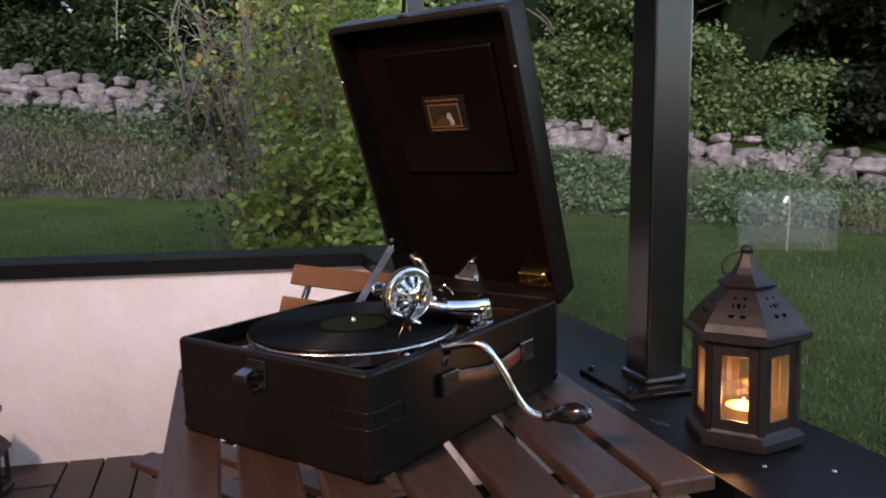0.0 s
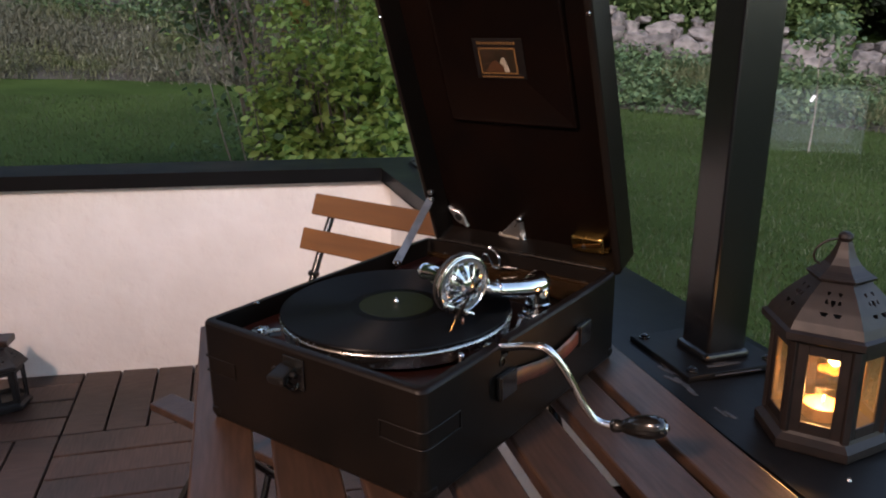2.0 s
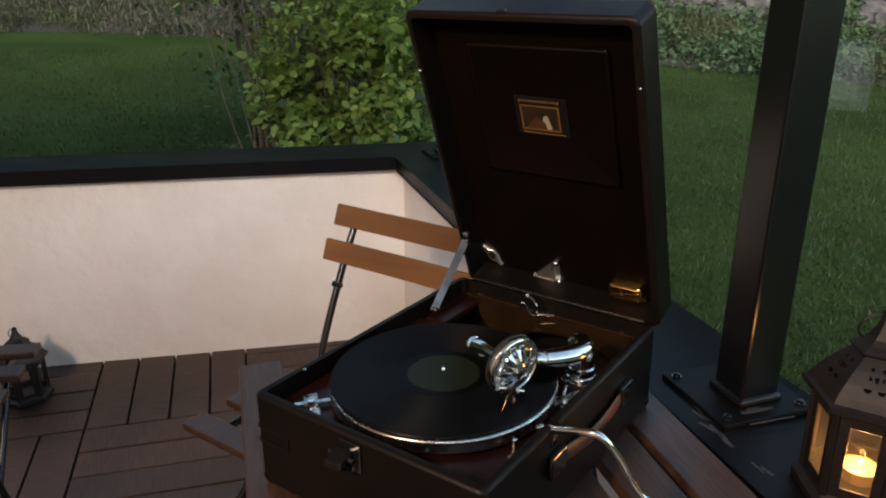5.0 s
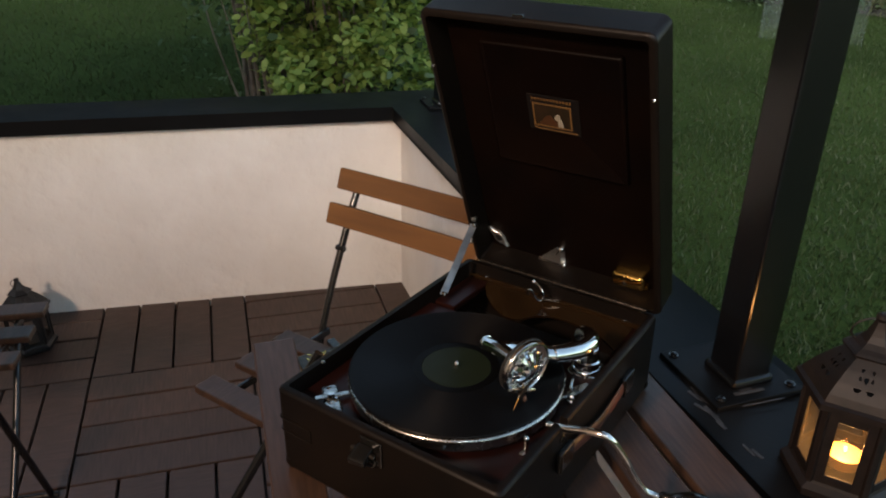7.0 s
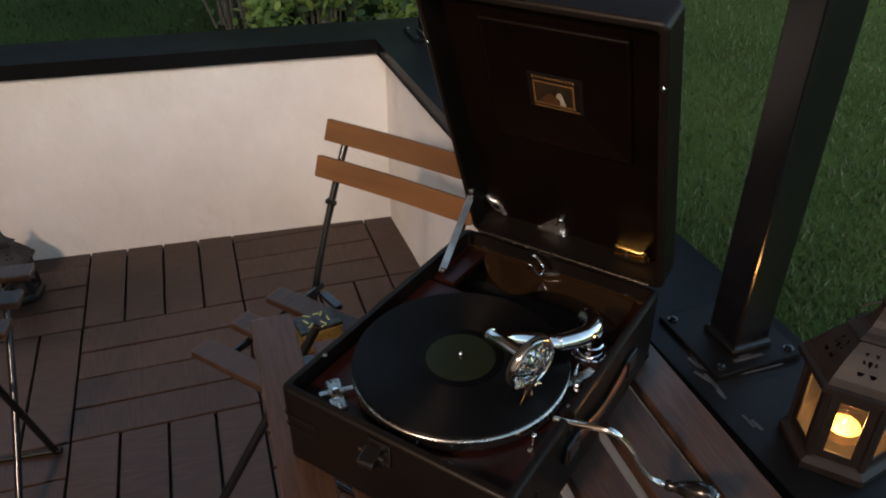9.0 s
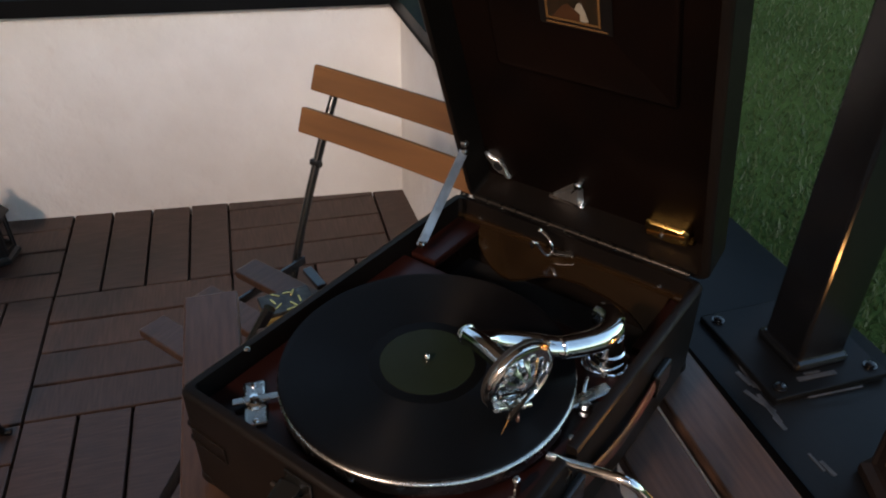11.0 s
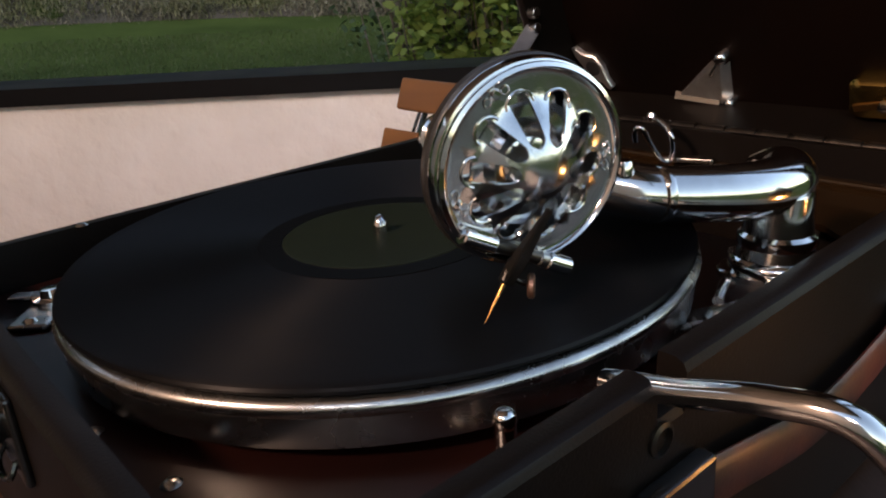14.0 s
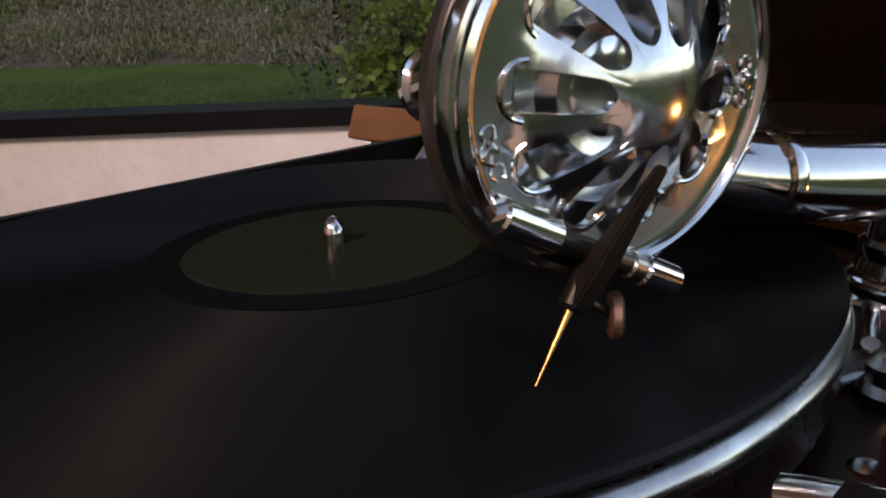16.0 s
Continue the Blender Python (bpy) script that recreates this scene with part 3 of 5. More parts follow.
def build_lantern(name, place, turn, s, metal, lit, label):
    """A six-sided metal lantern with glazed sides, pierced roof, small upper roof, knob and ring."""
    ob = thing(name, place, label, "lantern")
    base = Matrix.Translation(place) @ Matrix.Scale(s, 4)

    def piece(nm, bm, mt, up=ob, lab=""):
        bm.transform(base)
        return part(nm, bm, mt, up, lab, smooth=False)

    I = Matrix()
    piece("plinth", loops(bmesh.new(), [(hexagon(0.076, turn), 0), (hexagon(0.077, turn), 0.002), (hexagon(0.077, turn), 0.012), (hexagon(0.068, turn), 0.018), (hexagon(0.066, turn), 0.022)], I), metal)
    piece("eave", loops(bmesh.new(), [(hexagon(0.066, turn), 0.134), (hexagon(0.078, turn), 0.140), (hexagon(0.082, turn), 0.142), (hexagon(0.082, turn), 0.150), (hexagon(0.074, turn), 0.153)], I), metal)
    # main roof with holes in each side
    roof = bmesh.new()
    prof = [(0.076, 0.152), (0.071, 0.162), (0.060, 0.176), (0.047, 0.190), (0.034, 0.202), (0.030, 0.206)]
    for i in range(6):
        a0, a1 = radians(turn + 60 * i), radians(turn + 60 * i + 60)

        def rp(u, v):
            k = min(int(v * 5), 4)
            f = v * 5 - k
            r = prof[k][0] + (prof[k + 1][0] - prof[k][0]) * f
            z = prof[k][1] + (prof[k + 1][1] - prof[k][1]) * f
            p = Vector((math.cos(a0), math.sin(a0), 0)).lerp(Vector((math.cos(a1), math.sin(a1), 0)), u) * r
            return (p.x, p.y, z)
        nu, nv = 44, 34
        grid = [[roof.verts.new(rp(x / nu, y / nv)) for x in range(nu + 1)] for y in range(nv + 1)]
        holes = [(0.5, 0.52, 0.042, 0.055), (0.39, 0.36, 0.062, 0.036), (0.61, 0.36, 0.062, 0.036), (0.37, 0.52, 0.038, 0.034), (0.63, 0.52, 0.038, 0.034), (0.36, 0.66, 0.042, 0.030), (0.64, 0.66, 0.042, 0.030)]
        for y in range(nv):
            for x in range(nu):
                u, v = (x + 0.5) / nu, (y + 0.5) / nv
                if any(((u - hu) / du) ** 2 + ((v - hv) / dv) ** 2 < 1 for hu, hv, du, dv in holes):
                    continue
                roof.faces.new((grid[y][x], grid[y][x + 1], grid[y + 1][x + 1], grid[y + 1][x]))
    bmesh.ops.remove_doubles(roof, verts=roof.verts, dist=1e-5)
    roof_ob = piece("roof", roof, metal, lab="roof pierced with small holes")
    sol = roof_ob.modifiers.new("thickness", "SOLIDIFY")
    sol.thickness = 0.0012
    piece("collar", loops(bmesh.new(), [(hexagon(0.030, turn), 0.203), (hexagon(0.037, turn), 0.205), (hexagon(0.038, turn), 0.208), (hexagon(0.034, turn), 0.211)], I), metal)
    piece("upper_roof", loops(bmesh.new(), [(hexagon(0.035, turn), 0.210), (hexagon(0.027, turn), 0.215), (hexagon(0.020, turn), 0.221), (hexagon(0.0145, turn), 0.229), (hexagon(0.0105, turn), 0.238), (hexagon(0.0075, turn), 0.247)], I), metal)
    piece("knob", lathe(bmesh.new(), [(0, 0.245), (0.0045, 0.246), (0.0075, 0.2485), (0.0085, 0.252), (0.0075, 0.2555), (0.004, 0.258), (0, 0.2585)], I, 16), metal)
    ring = [Vector((-0.004 - 0.026 * math.sin(t * 0.85), -0.008 * math.sin(t), 0.249 - 0.034 * (1 - math.cos(t)) * 0.5)) for t in np.linspace(0, math.pi, 9)]
    piece("ring", tube(bmesh.new(), ring, 0.0014, 8, 3), metal)
    for i in range(6):
        c0, c1 = hexagon(0.064, turn)[i], hexagon(0.064, turn)[(i + 1) % 6]
        piece("corner_post", one_box((c0[0], c0[1], 0.078), (0.009, 0.009, 0.116), pose(0, 0, 0, 0, 0, turn + 60 * i), 0.001, 1), metal)
        a, b = Vector((*c0, 0)), Vector((*c1, 0))
        mid, d = (a + b) / 2, (b - a).normalized()
        rot = basis(d, Vector((0, 0, 1)).cross(d), Vector((0, 0, 1)))
        L = (b - a).length
        win = bmesh.new()
        for off in (-1, 1):
            q = mid + d * off * (L / 2 - 0.0095)
            box(win, (q.x, q.y, 0.078), (0.012, 0.004, 0.112), rot, 0.0008, 1)
        for z in (0.029, 0.128):
            box(win, (mid.x, mid.y, z), (L - 0.03, 0.004, 0.014), rot, 0.0008, 1)
        wo = piece("window_frame", win, metal)
        if lit:
            g = piece("pane", one_box((mid.x, mid.y, 0.078), (L - 0.026, 0.0012, 0.094), rot), M_glass, wo)
            g.visible_shadow = False
    hx = hexagon(0.062, turn)[4]
    piece("hinge", rod(bmesh.new(), (hx[0], hx[1] - 0.002, 0.06), (hx[0], hx[1] - 0.002, 0.075), 0.003, 8), metal)
    if lit:
        c = thing("candle", (place[0], place[1], place[2] + 0.0225), "lit pale wax candle inside the lantern", "candle")
        z0 = place[2] + 0.0225
        part("wax", lathe(bmesh.new(), [(0, 0), (0.0215, 0), (0.022, 0.002), (0.022, 0.0135), (0.0213, 0.015), (0.0206, 0.0135)], pose(place[0], place[1], z0), 32), M_wax, c)
        part("molten_wax", lathe(bmesh.new(), [(0.0207, 0.0137), (0.012, 0.0131), (0, 0.0129)], pose(place[0], place[1], z0), 32), M_waxglow, c, "glowing molten wax")
        part("wick", rod(bmesh.new(), (place[0], place[1], z0 + 0.0125), (place[0] + 0.001, place[1], z0 + 0.0185), 0.0006, 6), M_black, c)
        part("flame", lathe(bmesh.new(), [(0, 0.0), (0.0015, 0.002), (0.0017, 0.004), (0.001, 0.007), (0, 0.010)], pose(place[0], place[1], z0 + 0.0155), 12), M_flame, c)
    return ob


build_lantern("lantern", (0.4175, 0.262, 0.672), 3, 0.938, M_lantern, True, "dark bronze hexagonal lantern with a burning candle, on the coping")
build_lantern("lantern", (-1.785, 0.280, 0.0365), 10, 0.92, M_lantern_black, False, "small black hexagonal lantern standing on the deck")

# ---------- table ----------
S, N2 = Vector((0.78, -0.625, 0)).normalized(), Vector((0.625, 0.78, 0)).normalized()
TURN = basis(S, N2, Vector((0, 0, 1)))
table = thing("folding_table", (0.02, 0.03, 0), "folding garden table with dark-stained wooden slats on black steel legs", "table")


def tpos(s, n, z):
    p = S * s + N2 * n
    return (p.x, p.y, z)


slat_mes = []
for length in (0.63, 0.55):
    slat_bm = bmesh.new()
    box(slat_bm, (0, 0, 0), (0.0655, length, 0.018), None, 0.003)
    slat_mes.append(to_mesh("slat", slat_bm, M_slat))
wt = world_of(table).inverted()
for k in range(7):
    ob = new("slat", slat_mes[min(k, 1)])
    ob.parent = table
    ob.matrix_basis = wt @ Matrix.Translation(tpos((0.033 if k else -0.006) + 0.003 * ((k * 5) % 3 - 1), -0.2055 + 0.0843 * k - (0.008 if k == 6 else 0), 0.690)) @ TURN @ pose(0, 0, 0, 0, 0, 90)
part("leg", tube(bmesh.new(), [(-0.33, 0.09, 0.668), (-0.445, -0.085, 0.34), (-0.56, -0.26, 0.030)], 0.008, 10, 2), M_blacksteel, table)
for s in (-0.22, 0.22):
    part("crossbar", one_box(tpos(s, 0.04, 0.672), (0.03, 0.50, 0.016), TURN, 0.002), M_blacksteel, table)
for n in (-0.20, 0.28):
    for d in (-1, 1):
        part("leg", tube(bmesh.new(), [tpos(0.24 * d, n, 0.668), tpos(0.0, n + 0.012 * d, 0.33), tpos(-0.24 * d, n, 0.020 + 0.004 * d)], 0.009, 10, 2), M_blacksteel, table)
for d in (-1, 1):
    part("foot_bar", rod(bmesh.new(), tpos(0.24 * d, -0.215, 0.021 - 0.004 * d), tpos(0.24 * d, 0.295, 0.017 - 0.004 * d), 0.009, 10), M_blacksteel, table)

# ---------- folding chairs ----------


def build_chair():
    c = thing("folding_chair", (-0.475, 0.30, 0), "folding garden chair with oiled acacia slats on a black steel frame", "chair", "folding chairs on the terrace")
    for k in range(3):
        part("seat_slat", one_box((-0.475, 0.112 + 0.104 * k, 0.447), (0.42, 0.052, 0.016), None, 0.003), M_slat, c, "weathered seat slat")
    for (y, z, tilt) in ((0.557, 0.749, -22), (0.514, 0.680, -21)):
        bm = box(bmesh.new(), (0, 0, 0), (0.40, 0.016, 0.048), None, 0.003)
        bmesh.ops.subdivide_edges(bm, edges=[e for e in bm.edges if abs((e.verts[0].co - e.verts[1].co).x) > 0.2], cuts=8)
        for v in bm.verts:
            v.co.y += 0.012 * (1 - (v.co.x / 0.2) ** 2)
        bm.transform(Matrix.Translation((-0.489, y - 0.006, z)) @ pose(0, 0, 0, tilt, 0, 0))
        part("back_slat", bm, M_acacia, c)
    for x in (-0.643, -0.315):
        part("upright", tube(bmesh.new(), [(x, 0.566, 0.748), (x, 0.532, 0.69), (x, 0.492, 0.614), (x, 0.446, 0.52), (x, 0.405, 0.42), (x, 0.25, 0.022)], 0.008, 10, 4), M_blacksteel, c)
        part("pivot", rod(bmesh.new(), (x - 0.012, 0.488, 0.610), (x + 0.012, 0.488, 0.610), 0.007, 12), M_darkmetal, c)
        part("rear_leg", tube(bmesh.new(), [(x + 0.02, 0.12, 0.432), (x + 0.02, 0.30, 0.22), (x + 0.02, 0.50, 0.022)], 0.008, 10, 3), M_blacksteel, c)
        part("seat_rail", one_box((x + 0.012, 0.26, 0.432), (0.006, 0.32, 0.016), None, 0.001), M_blacksteel, c)
    for y in (0.25, 0.50):
        part("foot_bar", rod(bmesh.new(), (-0.66, y, 0.024 - 0.014 * y), (-0.31, y, 0.019 - 0.014 * y), 0.008, 10), M_blacksteel, c)
    part("seat_bracket", one_box((-0.62, 0.43, 0.385), (0.07, 0.02, 0.012), pose(0, 0, 0, 0, 0, -20), 0.002), M_blacksteel, c)
    return c


chair = build_chair()
copy_thing(chair, pose(-1.2084, -0.2042, 0.017, 0, 0, 225))

tin = thing("tin_box", (-0.488, 0.247, 0.455), "small gilt tin with a dark lid on a chair seat", "box")
tm = pose(0, 0, 0, 0, 0, 62)
part("tin_body", one_box((-0.488, 0.247, 0.478), (0.085, 0.055, 0.045), tm, 0.003), M_tin, tin)
lid_t = part("tin_lid", one_box((-0.488, 0.247, 0.5045), (0.087, 0.057, 0.007), tm, 0.002), M_darkmetal, tin, "dark lid with a gilt leaf pattern")
for k in range(8):
    a = k * 2.4
    part("ornament", one_box((-0.488 + 0.033 * math.cos(a) * (0.5 + 0.06 * k), 0.247 + 0.02 * math.sin(a), 0.5085), (0.016, 0.003, 0.0012), pose(0, 0, 0, 0, 0, 50 * k)), M_brass, lid_t)

# ---------- gramophone ----------
gram = thing("portable_gramophone", (0, 0.056, 0.70), "open black leathercloth portable gramophone with wind-up crank, on the table", "gramophone")
WC, YF, YB, ZB, ZR = 0.157, -0.154, 0.266, 0.7015, 0.820
YM, DH = (YF + YB) / 2, (YB - YF) / 2
case = part("case", tray(bmesh.new(), WC, DH, ZR - ZB, 0.010, 0.03, Matrix.Translation((0, YM, ZB)), 0.010, (-0.079, -0.064, 0.013)), M_leather, gram)
# corner guards, feet and edge seams
for sx in (-1, 1):
    for y, sy in ((YF, -1), (YB, 1)):
        bm = bmesh.new()
        lathe(bm, [(0, -0.004), (0.012, -0.003), (0.015, 0.004), (0.014, 0.010), (0.006, 0.014), (0, 0.014)], pose(sx * (WC - 0.0125), y - sy * 0.0125, 0.7055), 20)
        part("corner_cap", bm, M_leather, case)
for sx, sy in ((1, -1), (-1, -1)):
    cx, cy = sx * (WC - 0.01), YF + 0.01
    for z in (0.7595, 0.7775):
        pts = [(sx * 0.104, YF - 0.0005, z), (sx * 0.125, YF - 0.0005, z), (sx * (WC - 0.008), YF, z), (sx * (WC - 0.002), YF + 0.002, z), (sx * WC, YF + 0.008, z),
               (sx * (WC + 0.0005), YF + 0.03, z), (sx * (WC + 0.0005), YF + 0.057, z)]
        part("corner_strap_edge", tube(bmesh.new(), pts, 0.0011, 8, 4), M_leather, case)
    for p in ((sx * 0.104, YF - 0.0005), (sx * (WC + 0.0005), YF + 0.057)):
        part("corner_strap_edge", rod(bmesh.new(), (*p, 0.759), (*p, 0.778), 0.0012, 8), M_leather, case)
# front latch
latch = part("latch_plate", one_box((-0.008, YF - 0.0015, 0.796), (0.030, 0.003, 0.034), None, 0.0012), M_bakelite, case, "black enamelled latch")
part("latch_tongue", one_box((-0.013, YF - 0.013, 0.797), (0.022, 0.026, 0.011), pose(0, 0, 0, 14, 0, 8), 0.003), M_bakelite, latch)
part("latch_pin", rod(bmesh.new(), (-0.030, YF - 0.010, 0.798), (0.004, YF - 0.010, 0.798), 0.003, 12), M_darkmetal, latch)
part("latch_hook", tube(bmesh.new(), [(-0.018, YF - 0.003, 0.786), (-0.018, YF - 0.006, 0.781), (-0.010, YF - 0.007, 0.779), (-0.002, YF - 0.006, 0.781), (-0.002, YF - 0.003, 0.786)], 0.0012, 8, 5), M_bakelite, latch)
# carrying handle
XH = WC + 0.001
strap = tube(bmesh.new(), [(XH + 0.004, -0.012, 0.775), (XH + 0.008, 0.02, 0.772), (XH + 0.010, 0.07, 0.767), (XH + 0.008, 0.12, 0.769), (XH + 0.004, 0.15, 0.771)], 0.0062, 14, 6)
for v in strap.verts:
    v.co.x = XH + 0.0035 + (v.co.x - XH - 0.006) * 0.42
    v.co.z = 0.771 + (v.co.z - 0.771) * 1.55
handle = part("carrying_handle", strap, M_redleather, case, "worn red-brown leather handle")
for y, z in ((-0.018, 0.775), (0.160, 0.771)):
    clip = part("handle_clip", one_box((XH + 0.003, y, z), (0.007, 0.034, 0.027), None, 0.0015), M_bakelite, case)
    part("clip_edge", one_box((XH + 0.0072, y - 0.0155, z), (0.002, 0.002, 0.025), None, 0.0006), M_darkmetal, case)
# motor board with the horn mouth behind it
board = part("motor_board", one_box((0, 0.002, 0.793), (0.292, 0.290, 0.008), None, 0.001), M_board, gram, "polished mahogany motor board")
# black block paints the shade in the horn opening, below the plate's curved edge
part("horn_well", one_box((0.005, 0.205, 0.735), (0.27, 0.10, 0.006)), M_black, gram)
out = [(0.128, 0.004), (-0.112, 0.004), (-0.1085, -0.009), (-0.095, -0.0275), (-0.078, -0.0405), (-0.063, -0.049), (-0.049, -0.0535), (-0.035, -0.0545), (-0.024, -0.0480), (-0.008, -0.0345), (0.012, -0.0265), (0.038, -0.0235), (0.072, -0.0280), (0.100, -0.0350), (0.118, -0.0450), (0.128, -0.054)]
part("horn_mouth", loops(bmesh.new(), [(out, -0.004), (out, 0.0)], Matrix.Translation((0, 0.249, 0.797)) @ pose(0, 0, 0, 17, 0, 0)), M_horn, gram, "glossy dark brown horn mouth", smooth=False)
part("back_rail", one_box((0, 0.2565, 0.798), (0.292, 0.011, 0.008), None, 0.002), M_horn, gram)
for sx, w in ((-0.1285, 0.035), (0.1375, 0.019)):
    part("side_ledge", one_box((sx, 0.205, 0.790), (w, 0.094, 0.010), None, 0.002), M_board, gram)
for x, y, z in ((-0.115, 0.256, 0.8022), (0.113, 0.256, 0.8022), (0.004, 0.256, 0.8022), (-0.115, -0.142, 0.7973), (0.131, -0.064, 0.7973), (0.066, -0.129, 0.7973), (-0.146, -0.083, 0.8203),
                (-0.125, 0.10, 0.7973), (0.138, 0.02, 0.7973), (-0.13, 0.02, 0.8203), (0.02, -0.136, 0.7973)):
    part("screw", lathe(bmesh.new(), [(0, 0.0014), (0.002, 0.0012), (0.0034, 0)], pose(x, y, z), 14), M_dull, board)
# auto brake and levers
dbr = Vector((0.046, -0.038, 0)).normalized()
brm = basis(dbr, Vector((0, 0, 1)).cross(dbr), Vector((0, 0, 1)))
brake = part("brake_plate", one_box((-0.106, -0.113, 0.7985), (0.055, 0.019, 0.003), brm, 0.002), M_dull, gram, "worn nickel brake plate")
part("brake_lever", one_box((-0.106, -0.111, 0.8025), (0.008, 0.042, 0.0025), brm, 0.001), M_dull, brake)
part("brake_hub", lathe(bmesh.new(), [(0, 0.007), (0.004, 0.0065), (0.005, 0.003), (0.008, 0.002), (0.008, 0)], pose(-0.106, -0.113, 0.800), 18), M_chrome, brake)
for k in (-0.022, 0.022):
    q = Vector((-0.106, -0.113, 0.800)) + dbr * k
    part("screw", lathe(bmesh.new(), [(0, 0.0018), (0.002, 0.0015), (0.0034, 0)], Matrix.Translation(q), 12), M_chrome, brake)
part("brake_pin", lathe(bmesh.new(), [(0.0032, 0), (0.0032, 0.016), (0.0036, 0.0172), (0.0034, 0.0198), (0.0022, 0.0212), (0, 0.0217)], pose(0.131, -0.057, 0.7945), 20), M_chrome, gram)
speed = part("speed_plate", one_box((0.1265, 0.068, 0.7985), (0.013, 0.052, 0.003), pose(0, 0, 0, 0, 0, -25), 0.002), M_dull, gram, "nickel speed regulator")
part("speed_knob", lathe(bmesh.new(), [(0, 0.009), (0.004, 0.0085), (0.0062, 0.006), (0.0062, 0.002), (0.008, 0)], pose(0.1335, 0.052, 0.7995), 20), M_dull, speed)
part("speed_arm", tube(bmesh.new(), [(0.117, 0.088, 0.801), (0.120, 0.078, 0.806), (0.124, 0.066, 0.803)], 0.0022, 10, 6), M_chrome, speed)
# turntable
table_top = part("turntable", lathe(bmesh.new(), [(0, 0.800), (0.118, 0.800), (0.128, 0.803), (0.1300, 0.8195), (0.129, 0.8205), (0, 0.8205)], Matrix(), 128), M_felt, gram, "felt-covered turntable")
part("rim", lathe(bmesh.new(), [(0.1290, 0.8035), (0.1318, 0.8035), (0.1322, 0.806), (0.1325, 0.8140), (0.1334, 0.8152), (0.1339, 0.8166), (0.1335, 0.8182), (0.1322, 0.8194), (0.1305, 0.8200)], Matrix(), 160),
     M_dull, table_top, "satin nickel rim")
part("spindle", lathe(bmesh.new(), [(0.0034, 0.80), (0.0034, 0.827), (0.0031, 0.8285), (0.0018, 0.8312), (0, 0.8322)], Matrix(), 24), M_chrome, table_top)
# crank
part("crank_socket", lathe(bmesh.new(), [(0.0045, 0), (0.0056, 0.001), (0.0056, 0.002), (0.0042, 0.0026), (0.004, -0.01)], Matrix.Translation((WC - 0.001, -0.021, 0.800)) @ frame_of((1, 0, 0)), 20), M_darkmetal, gram)
crank = part("crank", tube(bmesh.new(), [(0.138, -0.021, 0.8115), (0.162, -0.021, 0.8175), (0.187, -0.020, 0.8245), (0.208, -0.017, 0.8245), (0.224, -0.007, 0.800), (0.236, 0.004, 0.768), (0.248, 0.012, 0.748), (0.262, 0.017, 0.743), (0.272, 0.0185, 0.745)], 0.0042, 16, 8),
             M_chrome, gram, "bent nickel crank")
kd = Vector((0.056, 0.003, 0.014)).normalized()
part("crank_grip", lathe(bmesh.new(), [(0, 0), (0.0055, 0), (0.0068, 0.002), (0.0068, 0.008), (0.0058, 0.011), (0.0085, 0.018), (0.0112, 0.028), (0.0122, 0.038), (0.0115, 0.048), (0.0085, 0.055), (0.004, 0.0575), (0, 0.0575)],
                         Matrix.Translation((0.264, 0.0175, 0.743)) @ frame_of(kd), 28), M_bakelite, crank, "turned black grip")
part("grip_nut", lathe(bmesh.new(), [(0, 0.002), (0.003, 0.0018), (0.0042, 0)], Matrix.Translation(Vector((0.264, 0.0175, 0.743)) + kd * 0.0573) @ frame_of(kd), 14), M_chrome, crank)

# ---------- lid ----------
LU, LN, LO = Vector((0, -0.337, 0.9415)).normalized(), Vector((0, -0.9415, -0.337)).normalized(), Vector((0, 0.279, 0.8185))
LM = Matrix.Translation(LO) @ basis(Vector((1, 0, 0)), LU, LN)


def on_lid(x, y, z):
    return LM @ Matrix.Translation((x, y, z))


lid = part("lid", tray(bmesh.new(), 0.1542, 0.2195, 0.048, 0.009, 0.0065, on_lid(0.0006, 0.2065, -0.048), 0.012), M_leather, gram)


def lid_part(name, bm, material, up=lid, label=""):
    bm.transform(LM)
    return part(name, bm, material, up, label)


lid_part("lining", one_box((0.0006, 0.2065, -0.0405), (0.2895, 0.4205, 0.002)), M_lining, lid, "dark brown lining")
bm = bmesh.new()
loops(bm, [(round_rect(0.0975, 0.0935, 0.004), 0), (round_rect(0.0975, 0.0935, 0.004), 0.008), (round_rect(0.096, 0.092, 0.004), 0.0098), (round_rect(0.0935, 0.0895, 0.003), 0.0102), (round_rect(0.092, 0.088, 0.003), 0.0092)], Matrix.Translation((0.003, 0.2785, -0.0416)))
panel = lid_part("record_pocket", bm, M_lining, label="raised record pocket panel")
ZP, BD = -0.0316, 0.0085
part_badge = lid_part("badge", one_box((0.003, 0.2695 + BD, ZP), (0.074, 0.054, 0.0012), None, 0.0004), M_print_dark, panel, "maker's transfer with gilt frame")
fr = bmesh.new()
for dx, dy, w, h in ((0, 0.0165, 0.056, 0.0022), (0, -0.0165, 0.056, 0.0022), (-0.0266, 0, 0.0022, 0.035), (0.0266, 0, 0.0022, 0.035)):
    box(fr, (0.001 + dx, 0.267 + BD + dy, ZP + 0.0008), (w, h, 0.0009))
lid_part("badge_frame", fr, M_gold, panel)
lid_part("badge_field", one_box((0.001, 0.267 + BD, ZP + 0.0007), (0.051, 0.031, 0.0008)), M_print_olive, panel)
bm = bmesh.new()
loops(bm, [([(-0.017, 0), (0.016, 0), (0.012, 0.006), (0.0, 0.016), (-0.006, 0.013)], 0), ([(-0.017, 0), (0.016, 0), (0.012, 0.006), (0.0, 0.016), (-0.006, 0.013)], 0.0004)], Matrix.Translation((-0.003, 0.2525 + BD, ZP + 0.001)))
